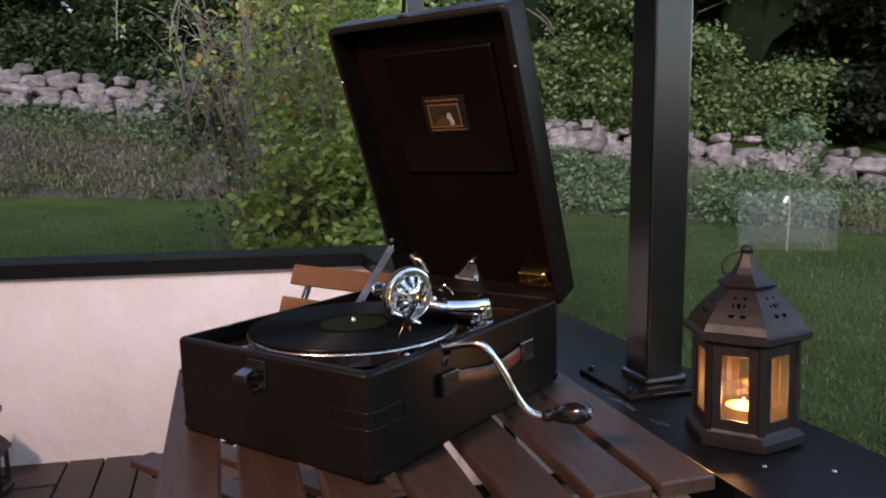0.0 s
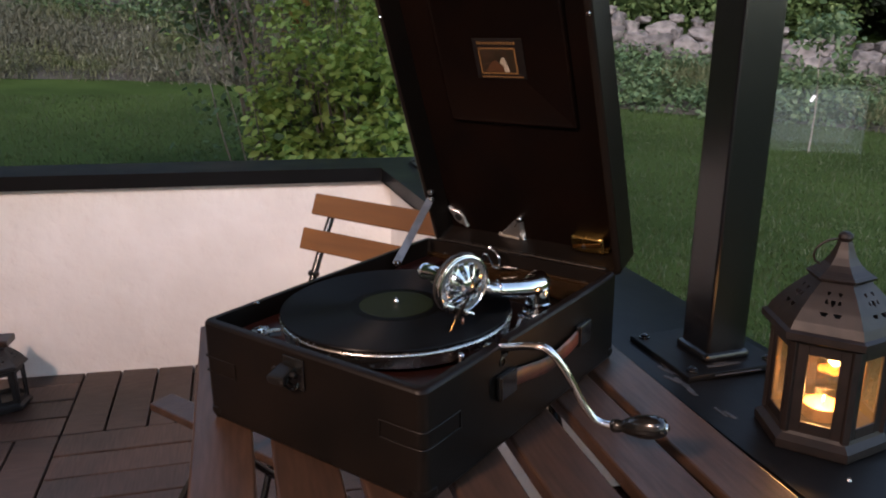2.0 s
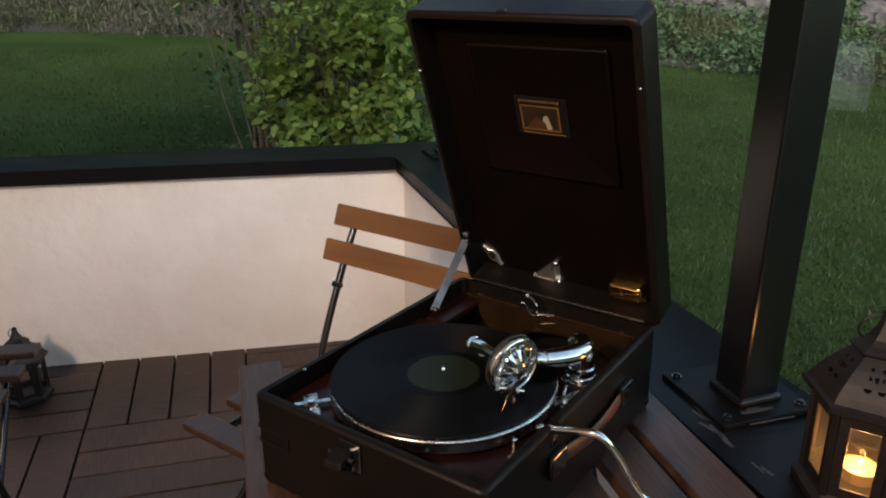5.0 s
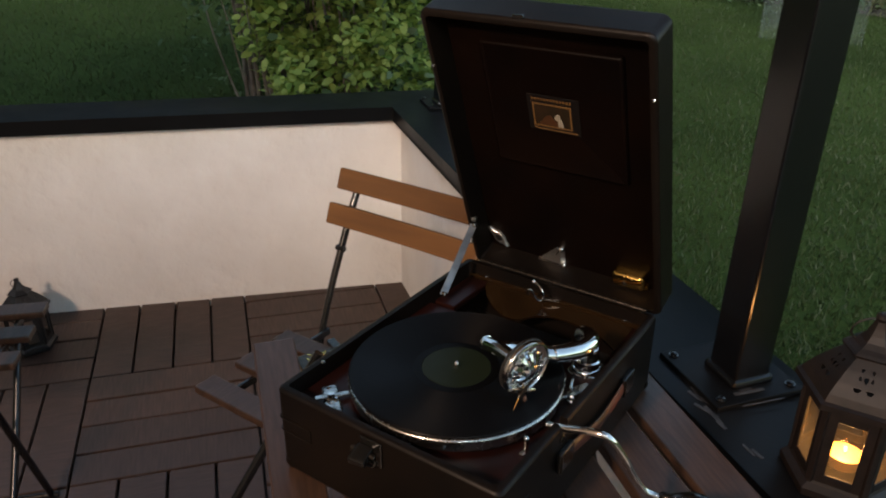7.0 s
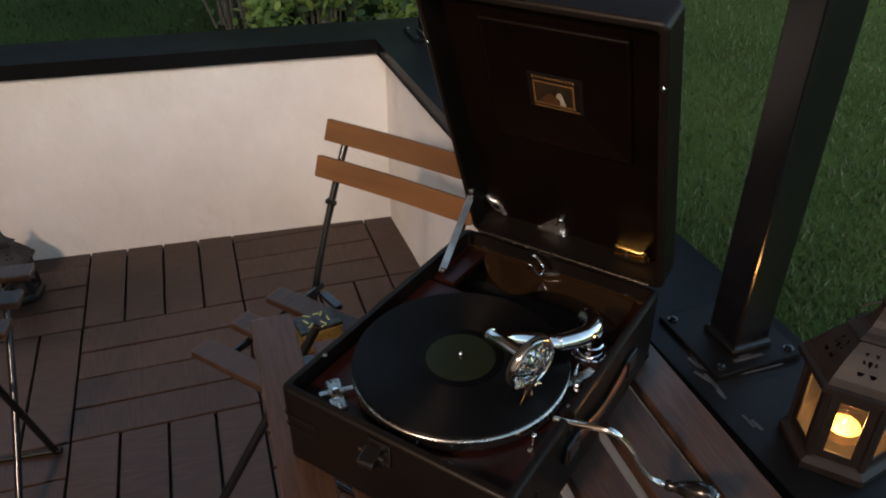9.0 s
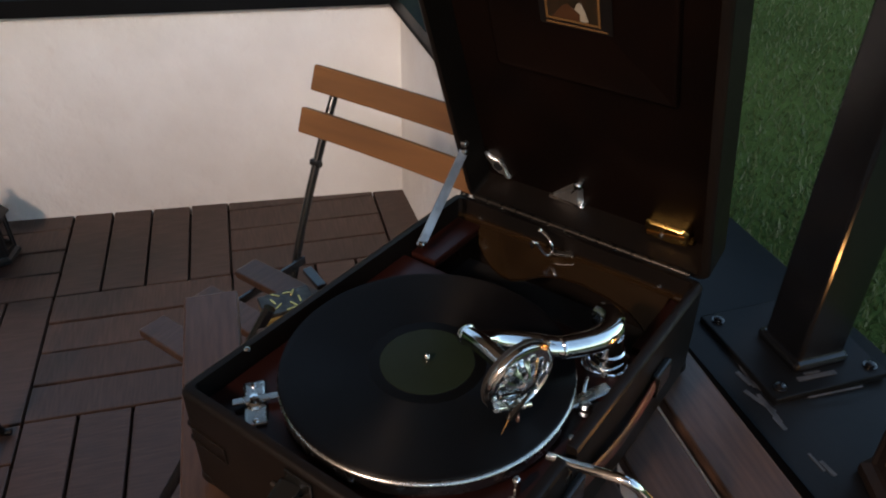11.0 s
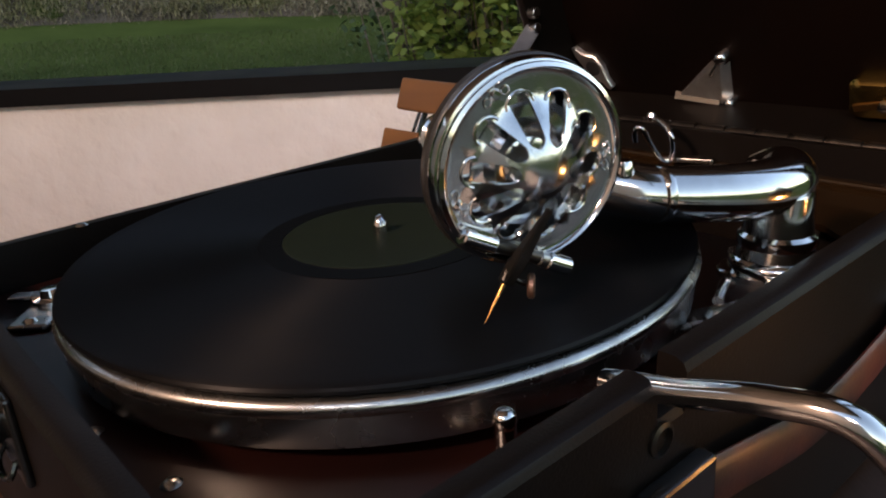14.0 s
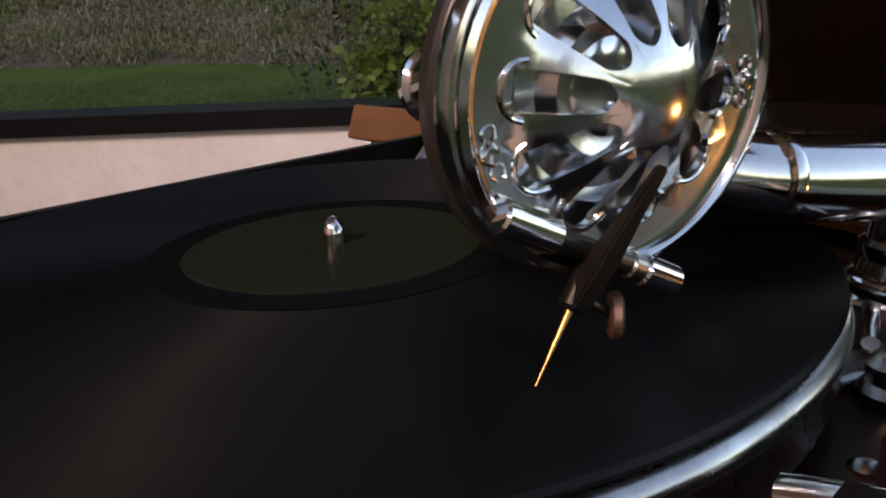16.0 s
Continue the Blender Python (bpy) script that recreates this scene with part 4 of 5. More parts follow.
lid_part("badge_shape", bm, M_print_brown, panel)
bm = bmesh.new()
out = [(-0.004, 0.012), (-0.001, 0.0185), (0.003, 0.0195), (0.006, 0.012), (0.009, 0.002), (0.008, 0), (0.001, 0), (0.001, 0.008)]
loops(bm, [(out, 0), (out, 0.0004)], Matrix.Translation((0.008, 0.2525 + BD, ZP + 0.0015)))
lid_part("badge_shape", bm, M_print_cream, panel)
for k in range(13):
    h = 0.0032 if k % 4 else 0.0038
    lid_part("badge_bar", one_box((-0.026 + 0.0045 * k, 0.2905 + BD, ZP + 0.0008), (0.0028, h, 0.0006)), M_gold, panel)
lid_part("badge_bar", one_box((0.004, 0.2455 + BD, ZP + 0.0008), (0.062, 0.0016, 0.0006)), M_gold, panel)
# fittings inside the lid
bm = bmesh.new()
out = [(-0.0165, 0.0165), (-0.0125, 0.0175), (-0.006, 0.0125), (0.004, 0.011), (0.011, 0.002), (0.0125, -0.008), (0.0165, -0.015), (0.0125, -0.0175), (0.0075, -0.012), (0.001, -0.0115), (-0.006, -0.006), (-0.0095, 0.003), (-0.0150, 0.011)]
loops(bm, [(out, 0), (out, 0.0048), ([(x * 0.9, y * 0.9) for x, y in out], 0.0058)], Matrix.Translation((-0.1275, 0.0165, -0.0412)))
hp = lid_part("stay_plate", bm, M_satin, label="worn nickel plate with a round hole")
# no opening: a black disc paints the dark inside it
lid_part("hole", lathe(bmesh.new(), [(0, 0.0003), (0.0062, 0.0003), (0.0064, 0)], Matrix.Translation((-0.1262, 0.0172, -0.0352)), 20), M_black, hp)
bm = bmesh.new()
loops(bm, [([(-0.056, -0.004), (-0.016, -0.008), (-0.011, -0.002), (-0.010, 0.030), (-0.020, 0.031)], 0), ([(-0.053, -0.001), (-0.019, -0.003), (-0.017, 0.002), (-0.015, 0.026), (-0.019, 0.026)], 0.008)], Matrix.Translation((0, 0, -0.0412)))
rb_ = lid_part("record_bracket", bm, M_satin, label="folded nickel bracket")
lid_part("folded_lip", one_box((-0.0365, -0.0005, -0.0335), (0.036, 0.0065, 0.0016), pose(0, 0, 0, -32, 0, -4), 0.0006), M_chrome, rb_)
lid_part("folded_rib", one_box((-0.0185, 0.0245, -0.0325), (0.0025, 0.016, 0.003), pose(0, 0, 0, 0, 0, -35), 0.001), M_chrome, rb_)
for x, y, r in ((-0.0125, -0.0035, 0.0045), (-0.0145, 0.0305, 0.0055)):
    lid_part("stud", lathe(bmesh.new(), [(0, 0.011), (r * 0.5, 0.0104), (r * 0.85, 0.0088), (r, 0.006), (r, 0)], Matrix.Translation((x, y, -0.0412)), 16), M_chrome, rb_)
bm = bmesh.new()
loops(bm, [(round_rect(0.025, 0.013, 0.006), 0), (round_rect(0.025, 0.013, 0.006), 0.014), (round_rect(0.022, 0.0105, 0.005), 0.017), (round_rect(0.014, 0.006, 0.003), 0.0175)], Matrix.Translation((0.096, 0.012, -0.0412)))
bx = lid_part("needle_box", bm, M_brass, label="tarnished brass needle box")
lid_part("needle_box_band", one_box((0.096, 0.012, -0.0236), (0.044, 0.005, 0.002), pose(0, 0, 0, 0, 0, 12), 0.0008), M_needle, bx)
lid_part("needle_box_knob", lathe(bmesh.new(), [(0, 0.004), (0.003, 0.003), (0.004, 0)], Matrix.Translation((0.092, 0.010, -0.0238)), 16), M_dull, bx)
lid_part("needle_box_base", one_box((0.096, 0.002, -0.036), (0.056, 0.008, 0.010), None, 0.002), M_brass, bx)
for x, y in ((0.150, 0.345), (-0.150, 0.345), (0.136, 0.008)):
    lid_part("lid_screw", lathe(bmesh.new(), [(0, 0.0016), (0.0018, 0.0013), (0.0028, 0)], Matrix.Translation((x, y, 0.0 if abs(x) > 0.14 else -0.0412)), 12), M_chrome)
lid_part("lid_catch", one_box((-0.010, 0.420, -0.006), (0.034, 0.010, 0.010), None, 0.003), M_bakelite)
lid_part("lid_catch_stud", one_box((-0.012, 0.4265, -0.004), (0.016, 0.006, 0.006), None, 0.002), M_bakelite)
# hinge and stay
hinge = part("hinge", rod(bmesh.new(), (-0.138, 0.2715, 0.8175), (0.138, 0.2715, 0.8175), 0.0024, 10), M_darkmetal, gram, "tarnished piano hinge")
kn = lathe(bmesh.new(), [(0.0026, -0.009), (0.0036, -0.0085), (0.0036, 0.0085), (0.0026, 0.009)], frame_of((1, 0, 0)), 12)
kn_me = to_mesh("knuckle", kn, M_darkmetal)
for k in range(13):
    ob = new("knuckle", kn_me)
    ob.parent = hinge
    ob.matrix_basis = world_of(hinge).inverted() @ pose(-0.126 + 0.021 * k, 0.2715, 0.8175)
a, b = Vector((-0.1330, 0.162, 0.808)), Vector((-0.1440, 0.259, 0.882))
d = (b - a).normalized()
sn = Vector((0.80, -0.45, 0.40))
sn = (sn - d * sn.dot(d)).normalized()
stay = part("lid_stay", one_box((a + b) / 2, (0.0020, (b - a).length + 0.006, 0.0115), basis(sn, d, sn.cross(d)), 0.0008), M_steel, gram, "flat steel lid stay")
for q in (a, b, b + Vector((0.001, -0.002, 0.011))):
    part("stay_rivet", rod(bmesh.new(), q - Vector((0.004, 0, 0)), q + Vector((0.005, 0, 0)), 0.0042, 14), M_dull, stay)
part("arm_clip", tube(bmesh.new(), [(-0.0215, 0.2170, 0.8185), (-0.0205, 0.2150, 0.8255), (-0.0170, 0.2160, 0.8275), (-0.0145, 0.2220, 0.8180), (-0.0120, 0.2300, 0.8060), (-0.0085, 0.2350, 0.8040), (-0.0050, 0.2330, 0.8110), (-0.0050, 0.2310, 0.8210), (-0.0120, 0.2335, 0.8270), (-0.0225, 0.2360, 0.8305)], 0.0020, 10, 5), M_chrome, gram, "bent nickel tone-arm clip")
part("arm_clip_tab", one_box((0.001, 0.246, 0.8035), (0.026, 0.008, 0.003), pose(0, 0, 0, 0, 0, 20), 0.001), M_dull, gram)
part("arm_clip_ball", lathe(bmesh.new(), [(0, 0.0035), (0.0025, 0.0025), (0.0035, 0), (0.0025, -0.0025), (0, -0.0035)], pose(-0.0232, 0.2361, 0.8308), 14), M_chrome, gram)

# ---------- tone arm ----------
BX, BY = 0.1195, 0.120
flange = bmesh.new()
out = []
for k in range(48):
    t = 2 * math.pi * k / 48
    r = 0.0215 + 0.0028 * math.cos(3 * t + 0.6)
    out.append((r * math.cos(t), r * math.sin(t)))
loops(flange, [(out, 0), (out, 0.0025), ([(x * 0.95, y * 0.95) for x, y in out], 0.0035)], pose(BX, BY, 0.797))
lathe(flange, [(0.0195, 0.0035), (0.0195, 0.006), (0.0185, 0.008), (0.0165, 0.009), (0.0155, 0.013), (0.0162, 0.014), (0.0162, 0.018), (0.0145, 0.0195), (0.0142, 0.022), (0.0136, 0.027), (0.0136, 0.036), (0, 0.037)], pose(BX, BY, 0.797), 48)
arm_base = part("tone_arm_base", flange, M_chrome, gram, "nickel tone-arm base")
for t in (0.9, 3.0, 5.1):
    part("screw", lathe(bmesh.new(), [(0, 0.002), (0.0022, 0.0017), (0.003, 0)], pose(BX + 0.021 * math.cos(t), BY + 0.021 * math.sin(t), 0.8004), 12), M_dull, arm_base)
arm = part("tone_arm", tube(bmesh.new(), [(0.1020, 0.1450, 0.8290), (0.1095, 0.1395, 0.8335), (0.1165, 0.1300, 0.8355), (0.1190, 0.1170, 0.8360), (0.1140, 0.0970, 0.8375), (0.0965, 0.0680, 0.8410), (0.0800, 0.0545, 0.8455), (0.0640, 0.0420, 0.8500), (0.0520, 0.0270, 0.8560), (0.0480, 0.0110, 0.8640)], 0.0142, 28, 8, 0.0086), M_chrome, gram, "curved nickel tone arm")
rd = (Vector((0.085, 0.046, 0.852)) - Vector((0.108, 0.085, 0.8505))).normalized()
part("arm_collar", lathe(bmesh.new(), [(0.0095, -0.0018), (0.0114, -0.0015), (0.0118, 0), (0.0114, 0.0015), (0.0095, 0.0018)], Matrix.Translation((0.0975, 0.0665, 0.8415)) @ frame_of(rd), 32), M_chrome, arm)
part("arm_stud", lathe(bmesh.new(), [(0, 0.004), (0.003, 0.0035), (0.004, 0.001), (0.004, -0.002)], pose(0.089, 0.054, 0.8530), 14), M_chrome, arm)
SC = Vector((0.1055, -0.0145, 0.8715))
SN = Vector((0.945, -0.300, -0.085)).normalized()
SU = (Vector((0, 0, 1)) - SN * SN.z).normalized()
SX = SU.cross(SN)
SM = Matrix.Translation(SC) @ basis(SX, SU, SN)
neck_end = SC - SN * 0.072 + Vector((0, 0, -0.009))
neck = part("crook", tube(bmesh.new(), [SC - SN * 0.012, SC - SN * 0.03 + Vector((0, 0, -0.0015)), SC - SN * 0.05 + Vector((0, 0, -0.003)), neck_end], 0.0082, 24, 4), M_chrome, arm, "nickel crook that carries the sound box")
nd = (neck_end - (SC - SN * 0.03)).normalized()
part("crook_cap", lathe(bmesh.new(), [(0.0078, -0.003), (0.0094, -0.002), (0.0096, 0), (0.0088, 0.0015), (0.0075, 0.0015), (0.007, -0.001), (0, -0.0015)], Matrix.Translation(neck_end) @ frame_of(nd), 28), M_chrome, arm)

# ---------- sound box ----------
R = 0.0335
sb = part("sound_box", lathe(bmesh.new(), [(0.0, -0.0125), (0.012, -0.0125), (0.014, -0.011), (0.028, -0.0105), (0.0325, -0.009), (R - 0.0004, -0.0065), (R, -0.0035), (R - 0.0008, -0.0015), (R - 0.0016, -0.0012),
                                           (R - 0.0012, -0.0002), (R - 0.0014, 0.0008), (R - 0.0026, 0.0014), (R - 0.0034, 0.0008), (R - 0.0038, -0.0002), (R - 0.0046, -0.0004)], SM, 96), M_chrome, gram, "round nickel sound box with pierced domed front")
part("gasket", lathe(bmesh.new(), [(R - 0.0002, -0.0098), (R + 0.0004, -0.009), (R + 0.0004, -0.0062), (R - 0.0006, -0.0055)], SM, 96), M_rubber, sb, "dark rubber ring")
part("diaphragm", lathe(bmesh.new(), [(0, -0.0040), (0.005, -0.0028), (0.0085, -0.0042), (0.0120, -0.0030), (0.0145, -0.0058), (0.0180, -0.0062), (0.0200, -0.0040), (0.0225, -0.0044), (0.0240, -0.0066), (0.0295, -0.0062), (0.0300, -0.0004)], SM, 64), M_front, sb, "bright metal diaphragm")


def dome(r):
    """Height of the pierced front over its seat: flat outside, rising to a domed middle."""
    if r > 0.0212:
        return -0.0004
    f = 1 - r / 0.0212
    return -0.0004 + 0.0108 * (1 - (1 - f) ** 1.55) * (1 - 0.12 * f * f)


def pierced(bm, count, r0, r1, ra, rb, w, phase):
    """A ring of plate from r0 to r1 with one rounded slot in each of its sectors."""
    half = math.pi / count
    nb = 40
    for k in range(count):
        th = phase + 2 * math.pi * k / count
        mid = (ra + rb) / 2
        layers = [[] for _ in range(6)]
        turns = [2 * math.pi * i / nb - math.pi for i in range(nb)]
        for c in (math.atan2(0.02, r1 - mid), math.atan2(0.02, r0 - mid)):
            for s in (-c, c):
                near = min(range(nb), key=lambda i: abs(turns[i] - s))
                turns[near] = s
        for a in turns:
            ca, sa = math.cos(a), math.sin(a)
            hw = w * (0.72 + 0.28 * ca)
            cl = (rb - ra) / 2 - w * 0.75
            sx, sy = (cl if ca > 0 else -cl) * min(1, abs(ca) * 3) + w * 0.75 * ca, hw * sa
            slot = (mid + sx, sy / (mid + sx))
            t = min((r1 - mid) / ca if ca > 1e-6 else ((r0 - mid) / ca if ca < -1e-6 else 9), (half / abs(sa)) * 0.02 / half * 1.0 if abs(sa) > 1e-6 else 9)
            er = mid + t * ca
            et = t * sa / 0.02 * half
            edge = (max(r0, min(r1, er)), max(-half, min(half, et)))
            for j in range(6):
                f = j / 5
                r = slot[0] + (edge[0] - slot[0]) * f
                ang = th + slot[1] + (edge[1] - slot[1]) * f
                layers[j].append(bm.verts.new(SM @ Vector((r * math.cos(ang), r * math.sin(ang), dome(r)))))
        for a_, b_ in zip(layers, layers[1:]):
            for i in range(nb):
                j = (i + 1) % nb
                bm.faces.new((a_[i], a_[j], b_[j], b_[i]))
        # wall of the slot
        deep = [bm.verts.new(v.co - SN * 0.0016) for v in layers[0]]
        for i in range(nb):
            j = (i + 1) % nb
            bm.faces.new((layers[0][i], layers[0][j], deep[j], deep[i]))


bm = bmesh.new()
pierced(bm, 10, 0.0062, 0.0272, 0.0082, 0.0242, 0.0044, radians(-5))
bmesh.ops.remove_doubles(bm, verts=bm.verts, dist=0.00025)
lathe(bm, [(0, dome(0)), (0.003, dome(0.003)), (0.005, dome(0.005)), (0.0062, dome(0.0062))], SM, 64)
lathe(bm, [(0.0272, dome(0.0272)), (0.0285, -0.0004), (0.0300, -0.0003)], SM, 64)
plate = part("front_plate", bm, M_front, sb, "domed nickel front with ten slots")
for k in range(10):
    th = radians(-5 + 36 * k)
    arc = []
    for f in range(-4, 5):
        u, w = 0.0200 + 0.0046 * math.cos(f * 0.38), 0.0047 * math.sin(f * 0.38)
        arc.append(SM @ Vector((u * math.cos(th) - w * math.sin(th), u * math.sin(th) + w * math.cos(th), max(-0.0003, dome(u)))))
    part("slot_lip", tube(bmesh.new(), arc, 0.00055, 8, 2), M_chrome, plate)
for t in (-2, 118, 196):
    p = SM @ Vector((0.0272 * math.cos(radians(t)), 0.0272 * math.sin(radians(t)), -0.0004))
    part("screw", lathe(bmesh.new(), [(0, 0.0012), (0.0012, 0.0011), (0.0019, 0.0002), (0.0019, 0)], Matrix.Translation(p) @ frame_of(SN), 16), M_chrome, sb)
    for dt in (-7, 7):
        p2 = SM @ Vector((0.0268 * math.cos(radians(t + dt)), 0.0268 * math.sin(radians(t + dt)), -0.0003))
        part("rim_hole", lathe(bmesh.new(), [(0.0010, 0.0001), (0.0013, 0.0006), (0.0016, 0.0001)], Matrix.Translation(p2) @ frame_of(SN), 14), M_chrome, sb)
# stylus bar, pivot and needle
TIP = Vector((0.1015, -0.0352, 0.8245))
HOLD = SM @ Vector((-0.0112, -0.0335, 0.0035))
nd = (TIP - HOLD).normalized()
barm = bmesh.new()
pa, pb = SM @ Vector((0.0012, -0.0110, 0.0085)), SM @ Vector((-0.0092, -0.0305, 0.0045))
bd = (pb - pa).normalized()
bw = bd.cross(SN).normalized()
rings = []
for q, w, h in ((pa, 0.0010, 0.0009), (pa.lerp(pb, 0.3), 0.0014, 0.0012), (pa.lerp(pb, 0.75), 0.0021, 0.0020), (pb, 0.0021, 0.0024), (pb + bd * 0.006, 0.0020, 0.0022)):
    rings.append([barm.verts.new(q + bw * w * sx + SN * h * sy) for sx, sy in ((-1, -1), (1, -1), (1, 1), (-1, 1))])
for a_, b_ in zip(rings, rings[1:]):
    for i in range(4):
        barm.faces.new((a_[i], a_[(i + 1) % 4], b_[(i + 1) % 4], b_[i]))
barm.faces.new(rings[0])
barm.faces.new(rings[-1][::-1])
bmesh.ops.bevel(barm, geom=list(barm.edges), offset=0.0004, segments=2, affect="EDGES")
sbar = part("stylus_bar", barm, M_darkmetal, sb, "dark stylus bar")
pv0, pv1 = SM @ Vector((-0.0258, -0.0168, 0.0015)), SM @ Vector((0.0125, -0.0363, 0.0015))
pd = (pv1 - pv0).normalized()
for q0, q1, r in ((pv0, pv0 + pd * 0.0125, 0.0032), (pv1 - pd * 0.0095, pv1, 0.0032), (pv0 + pd * 0.0125, pv1 - pd * 0.0095, 0.0022)):
    part("pivot_barrel", rod(bmesh.new(), q0, q1, r, 24, cap=0.0005), M_chrome if r > 0.003 else M_darkmetal, sb)
part("pivot_screw", rod(bmesh.new(), pv1 - pd * 0.013, pv1 - pd * 0.0092, 0.0027, 16), M_dull, sb)
part("chuck", rod(bmesh.new(), HOLD - nd * 0.006, HOLD + nd * 0.0022, 0.0022, 16), M_darkmetal, sb)
part("needle", rod(bmesh.new(), HOLD, TIP, 0.0009, 14, 0.00012, cap=0.0001), M_needle, sb, "brass-coloured steel needle")
tsc = HOLD + SX * 0.0085 - SU * 0.0052 + SN * 0.0005
part("thumb_screw", lathe(bmesh.new(), [(0, 0.0013), (0.0033, 0.0013), (0.0042, 0.0007), (0.0042, -0.0007), (0.0033, -0.0013), (0, -0.0013)], Matrix.Translation(tsc) @ frame_of(SX + SN * 0.6), 20), M_copper, sb)
part("thumb_screw_stem", rod(bmesh.new(), HOLD, tsc, 0.0009, 10), M_darkmetal, sb)

# ---------- record ----------
rec = thing("record", (0, 0, 0.8206), "black ten-inch shellac record with an olive label on the turntable", "record")
bm = bmesh.new()
lathe(bm, [(0.0037, 0.8207), (0.1308, 0.8207), (0.1320, 0.8213), (0.1325, 0.8225), (0.1320, 0.8236), (0.1307, 0.8241), (0.1270, 0.82385), (0.054, 0.82385), (0.0535, 0.82375), (0.0440, 0.82375), (0.0425, 0.8240), (0.0037, 0.8240)], Matrix(), 160)
part("disc", bm, M_record, rec)
bm = bmesh.new()
lathe(bm, [(0.0038, 0.82412), (0.0424, 0.82412), (0.0429, 0.8239)], Matrix(), 96)
part("run_out", lathe(bmesh.new(), [(0.0432, 0.8238), (0.0434, 0.82396), (0.0528, 0.82396), (0.0532, 0.8238)], Matrix(), 96), M_runout, rec, "smooth black run-out ring")
lab = part("label", bm, M_label, rec, "worn olive paper label")
for r0 in (0.0405,):
    part("label_ring", lathe(bmesh.new(), [(r0, 0.82411), (r0 + 0.0005, 0.82420), (r0 + 0.001, 0.82411)], Matrix(), 96), M_label, lab)

# ---------- planting ----------


def clumps(n, c, r, low=-0.6):
    """Clump centres spread over an uneven crown round c."""
    out = []
    while len(out) < n:
        v = RNG.normal(0, 1, 3)
        v /= np.linalg.norm(v)
        v *= RNG.uniform(0.55, 1.0) ** 0.6 * RNG.uniform(0.75, 1.12)
        if v[2] > low:
            out.append([c[0] + v[0] * r[0], c[1] + v[1] * r[1], c[2] + v[2] * r[2]])
    return out


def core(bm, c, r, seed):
    """A dark, uneven body: painted shade inside a crown, hidden behind the leaves."""
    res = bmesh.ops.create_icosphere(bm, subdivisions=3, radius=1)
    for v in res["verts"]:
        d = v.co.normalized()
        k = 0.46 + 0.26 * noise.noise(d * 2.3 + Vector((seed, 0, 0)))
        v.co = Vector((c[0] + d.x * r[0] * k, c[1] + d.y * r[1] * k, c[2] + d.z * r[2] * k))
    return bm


def tree(name, bearing, r, height, width, count, leaf, material, label, low=0.0, group="trees behind the stone wall", clump=60):
    x, y, z = at(bearing, r)
    ob = thing(name, (x, y, z), label, "tree", group)
    bm = bmesh.new()
    lean = random.uniform(-0.2, 0.2)
    tube(bm, [(x, y, z - 0.1), (x + lean * 0.3, y, z + height * 0.3), (x + lean, y, z + height * 0.75)], 0.11, 10, 4, 0.03)
    for k in range(7):
        a, h = random.uniform(0, 6.28), height * random.uniform(0.2, 0.6)
        tube(bm, [(x + lean * h / height, y, z + h), (x + math.cos(a) * width * 0.4, y + math.sin(a) * width * 0.4, z + h + 0.5),
                  (x + math.cos(a) * width * 0.8, y + math.sin(a) * width * 0.8, z + h + 0.7)], 0.045, 7, 3, 0.01)
    part("trunk", bm, M_bark, ob)
    c, rr = (x, y, z + low + (height - low) * 0.5), (width, width, (height - low) * 0.55)
    inner = rr if name != "conifer" else (rr[0] * 0.6, rr[1] * 0.6, rr[2] * 0.9)
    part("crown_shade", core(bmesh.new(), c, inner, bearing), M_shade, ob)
    leaves("crown", clumps(clump, c, rr, -1.1), (width * 0.16, width * 0.16, 0.10), count, leaf, material, ob)
    return ob


random.seed(11)
for b, dr, h, w, n in ((-14, 2.0, 5.5, 1.7, 5000), (-3, 1.9, 5.6, 1.7, 6000), (14, 1.7, 5.4, 1.5, 11000), (20, 1.5, 5.2, 1.45, 13000), (26.5, 1.5, 5.2, 1.45, 13000), (33, 1.6, 5.6, 1.5, 9000), (39, 1.8, 5.8, 1.5, 7000)):
    tree("broadleaf_tree", b, wall_r(b) + dr, h, w, int(n * 2.6), 0.105, M_hedge, "dense green broadleaf tree behind the stone wall", -0.3)
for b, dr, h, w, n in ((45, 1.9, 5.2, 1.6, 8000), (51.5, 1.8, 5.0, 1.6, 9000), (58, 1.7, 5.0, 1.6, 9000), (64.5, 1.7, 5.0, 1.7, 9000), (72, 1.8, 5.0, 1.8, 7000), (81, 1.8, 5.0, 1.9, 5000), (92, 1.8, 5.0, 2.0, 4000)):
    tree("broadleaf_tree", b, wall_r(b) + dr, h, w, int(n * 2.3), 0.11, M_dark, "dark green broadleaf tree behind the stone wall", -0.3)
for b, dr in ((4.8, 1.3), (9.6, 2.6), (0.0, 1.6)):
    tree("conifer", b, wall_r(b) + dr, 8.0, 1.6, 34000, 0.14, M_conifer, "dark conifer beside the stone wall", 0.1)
# woods that close the distance
wood = []
for b in range(-24, 182, 4):
    for k in range(-1, 4):
        wood.append((*polar(b, wall_r(b) + 6 + 2 * k + random.uniform(-1, 1)), 2.0 + 2.2 * k + random.uniform(0, 1.5) + ground_z(b, wall_r(b) + 5)))
# dark bodies between the leaves paint the shade inside the wood
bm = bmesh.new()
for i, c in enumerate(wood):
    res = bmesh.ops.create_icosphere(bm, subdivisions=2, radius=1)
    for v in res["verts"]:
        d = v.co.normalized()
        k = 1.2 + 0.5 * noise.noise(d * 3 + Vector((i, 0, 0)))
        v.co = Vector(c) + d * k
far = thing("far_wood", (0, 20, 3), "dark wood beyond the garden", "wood")
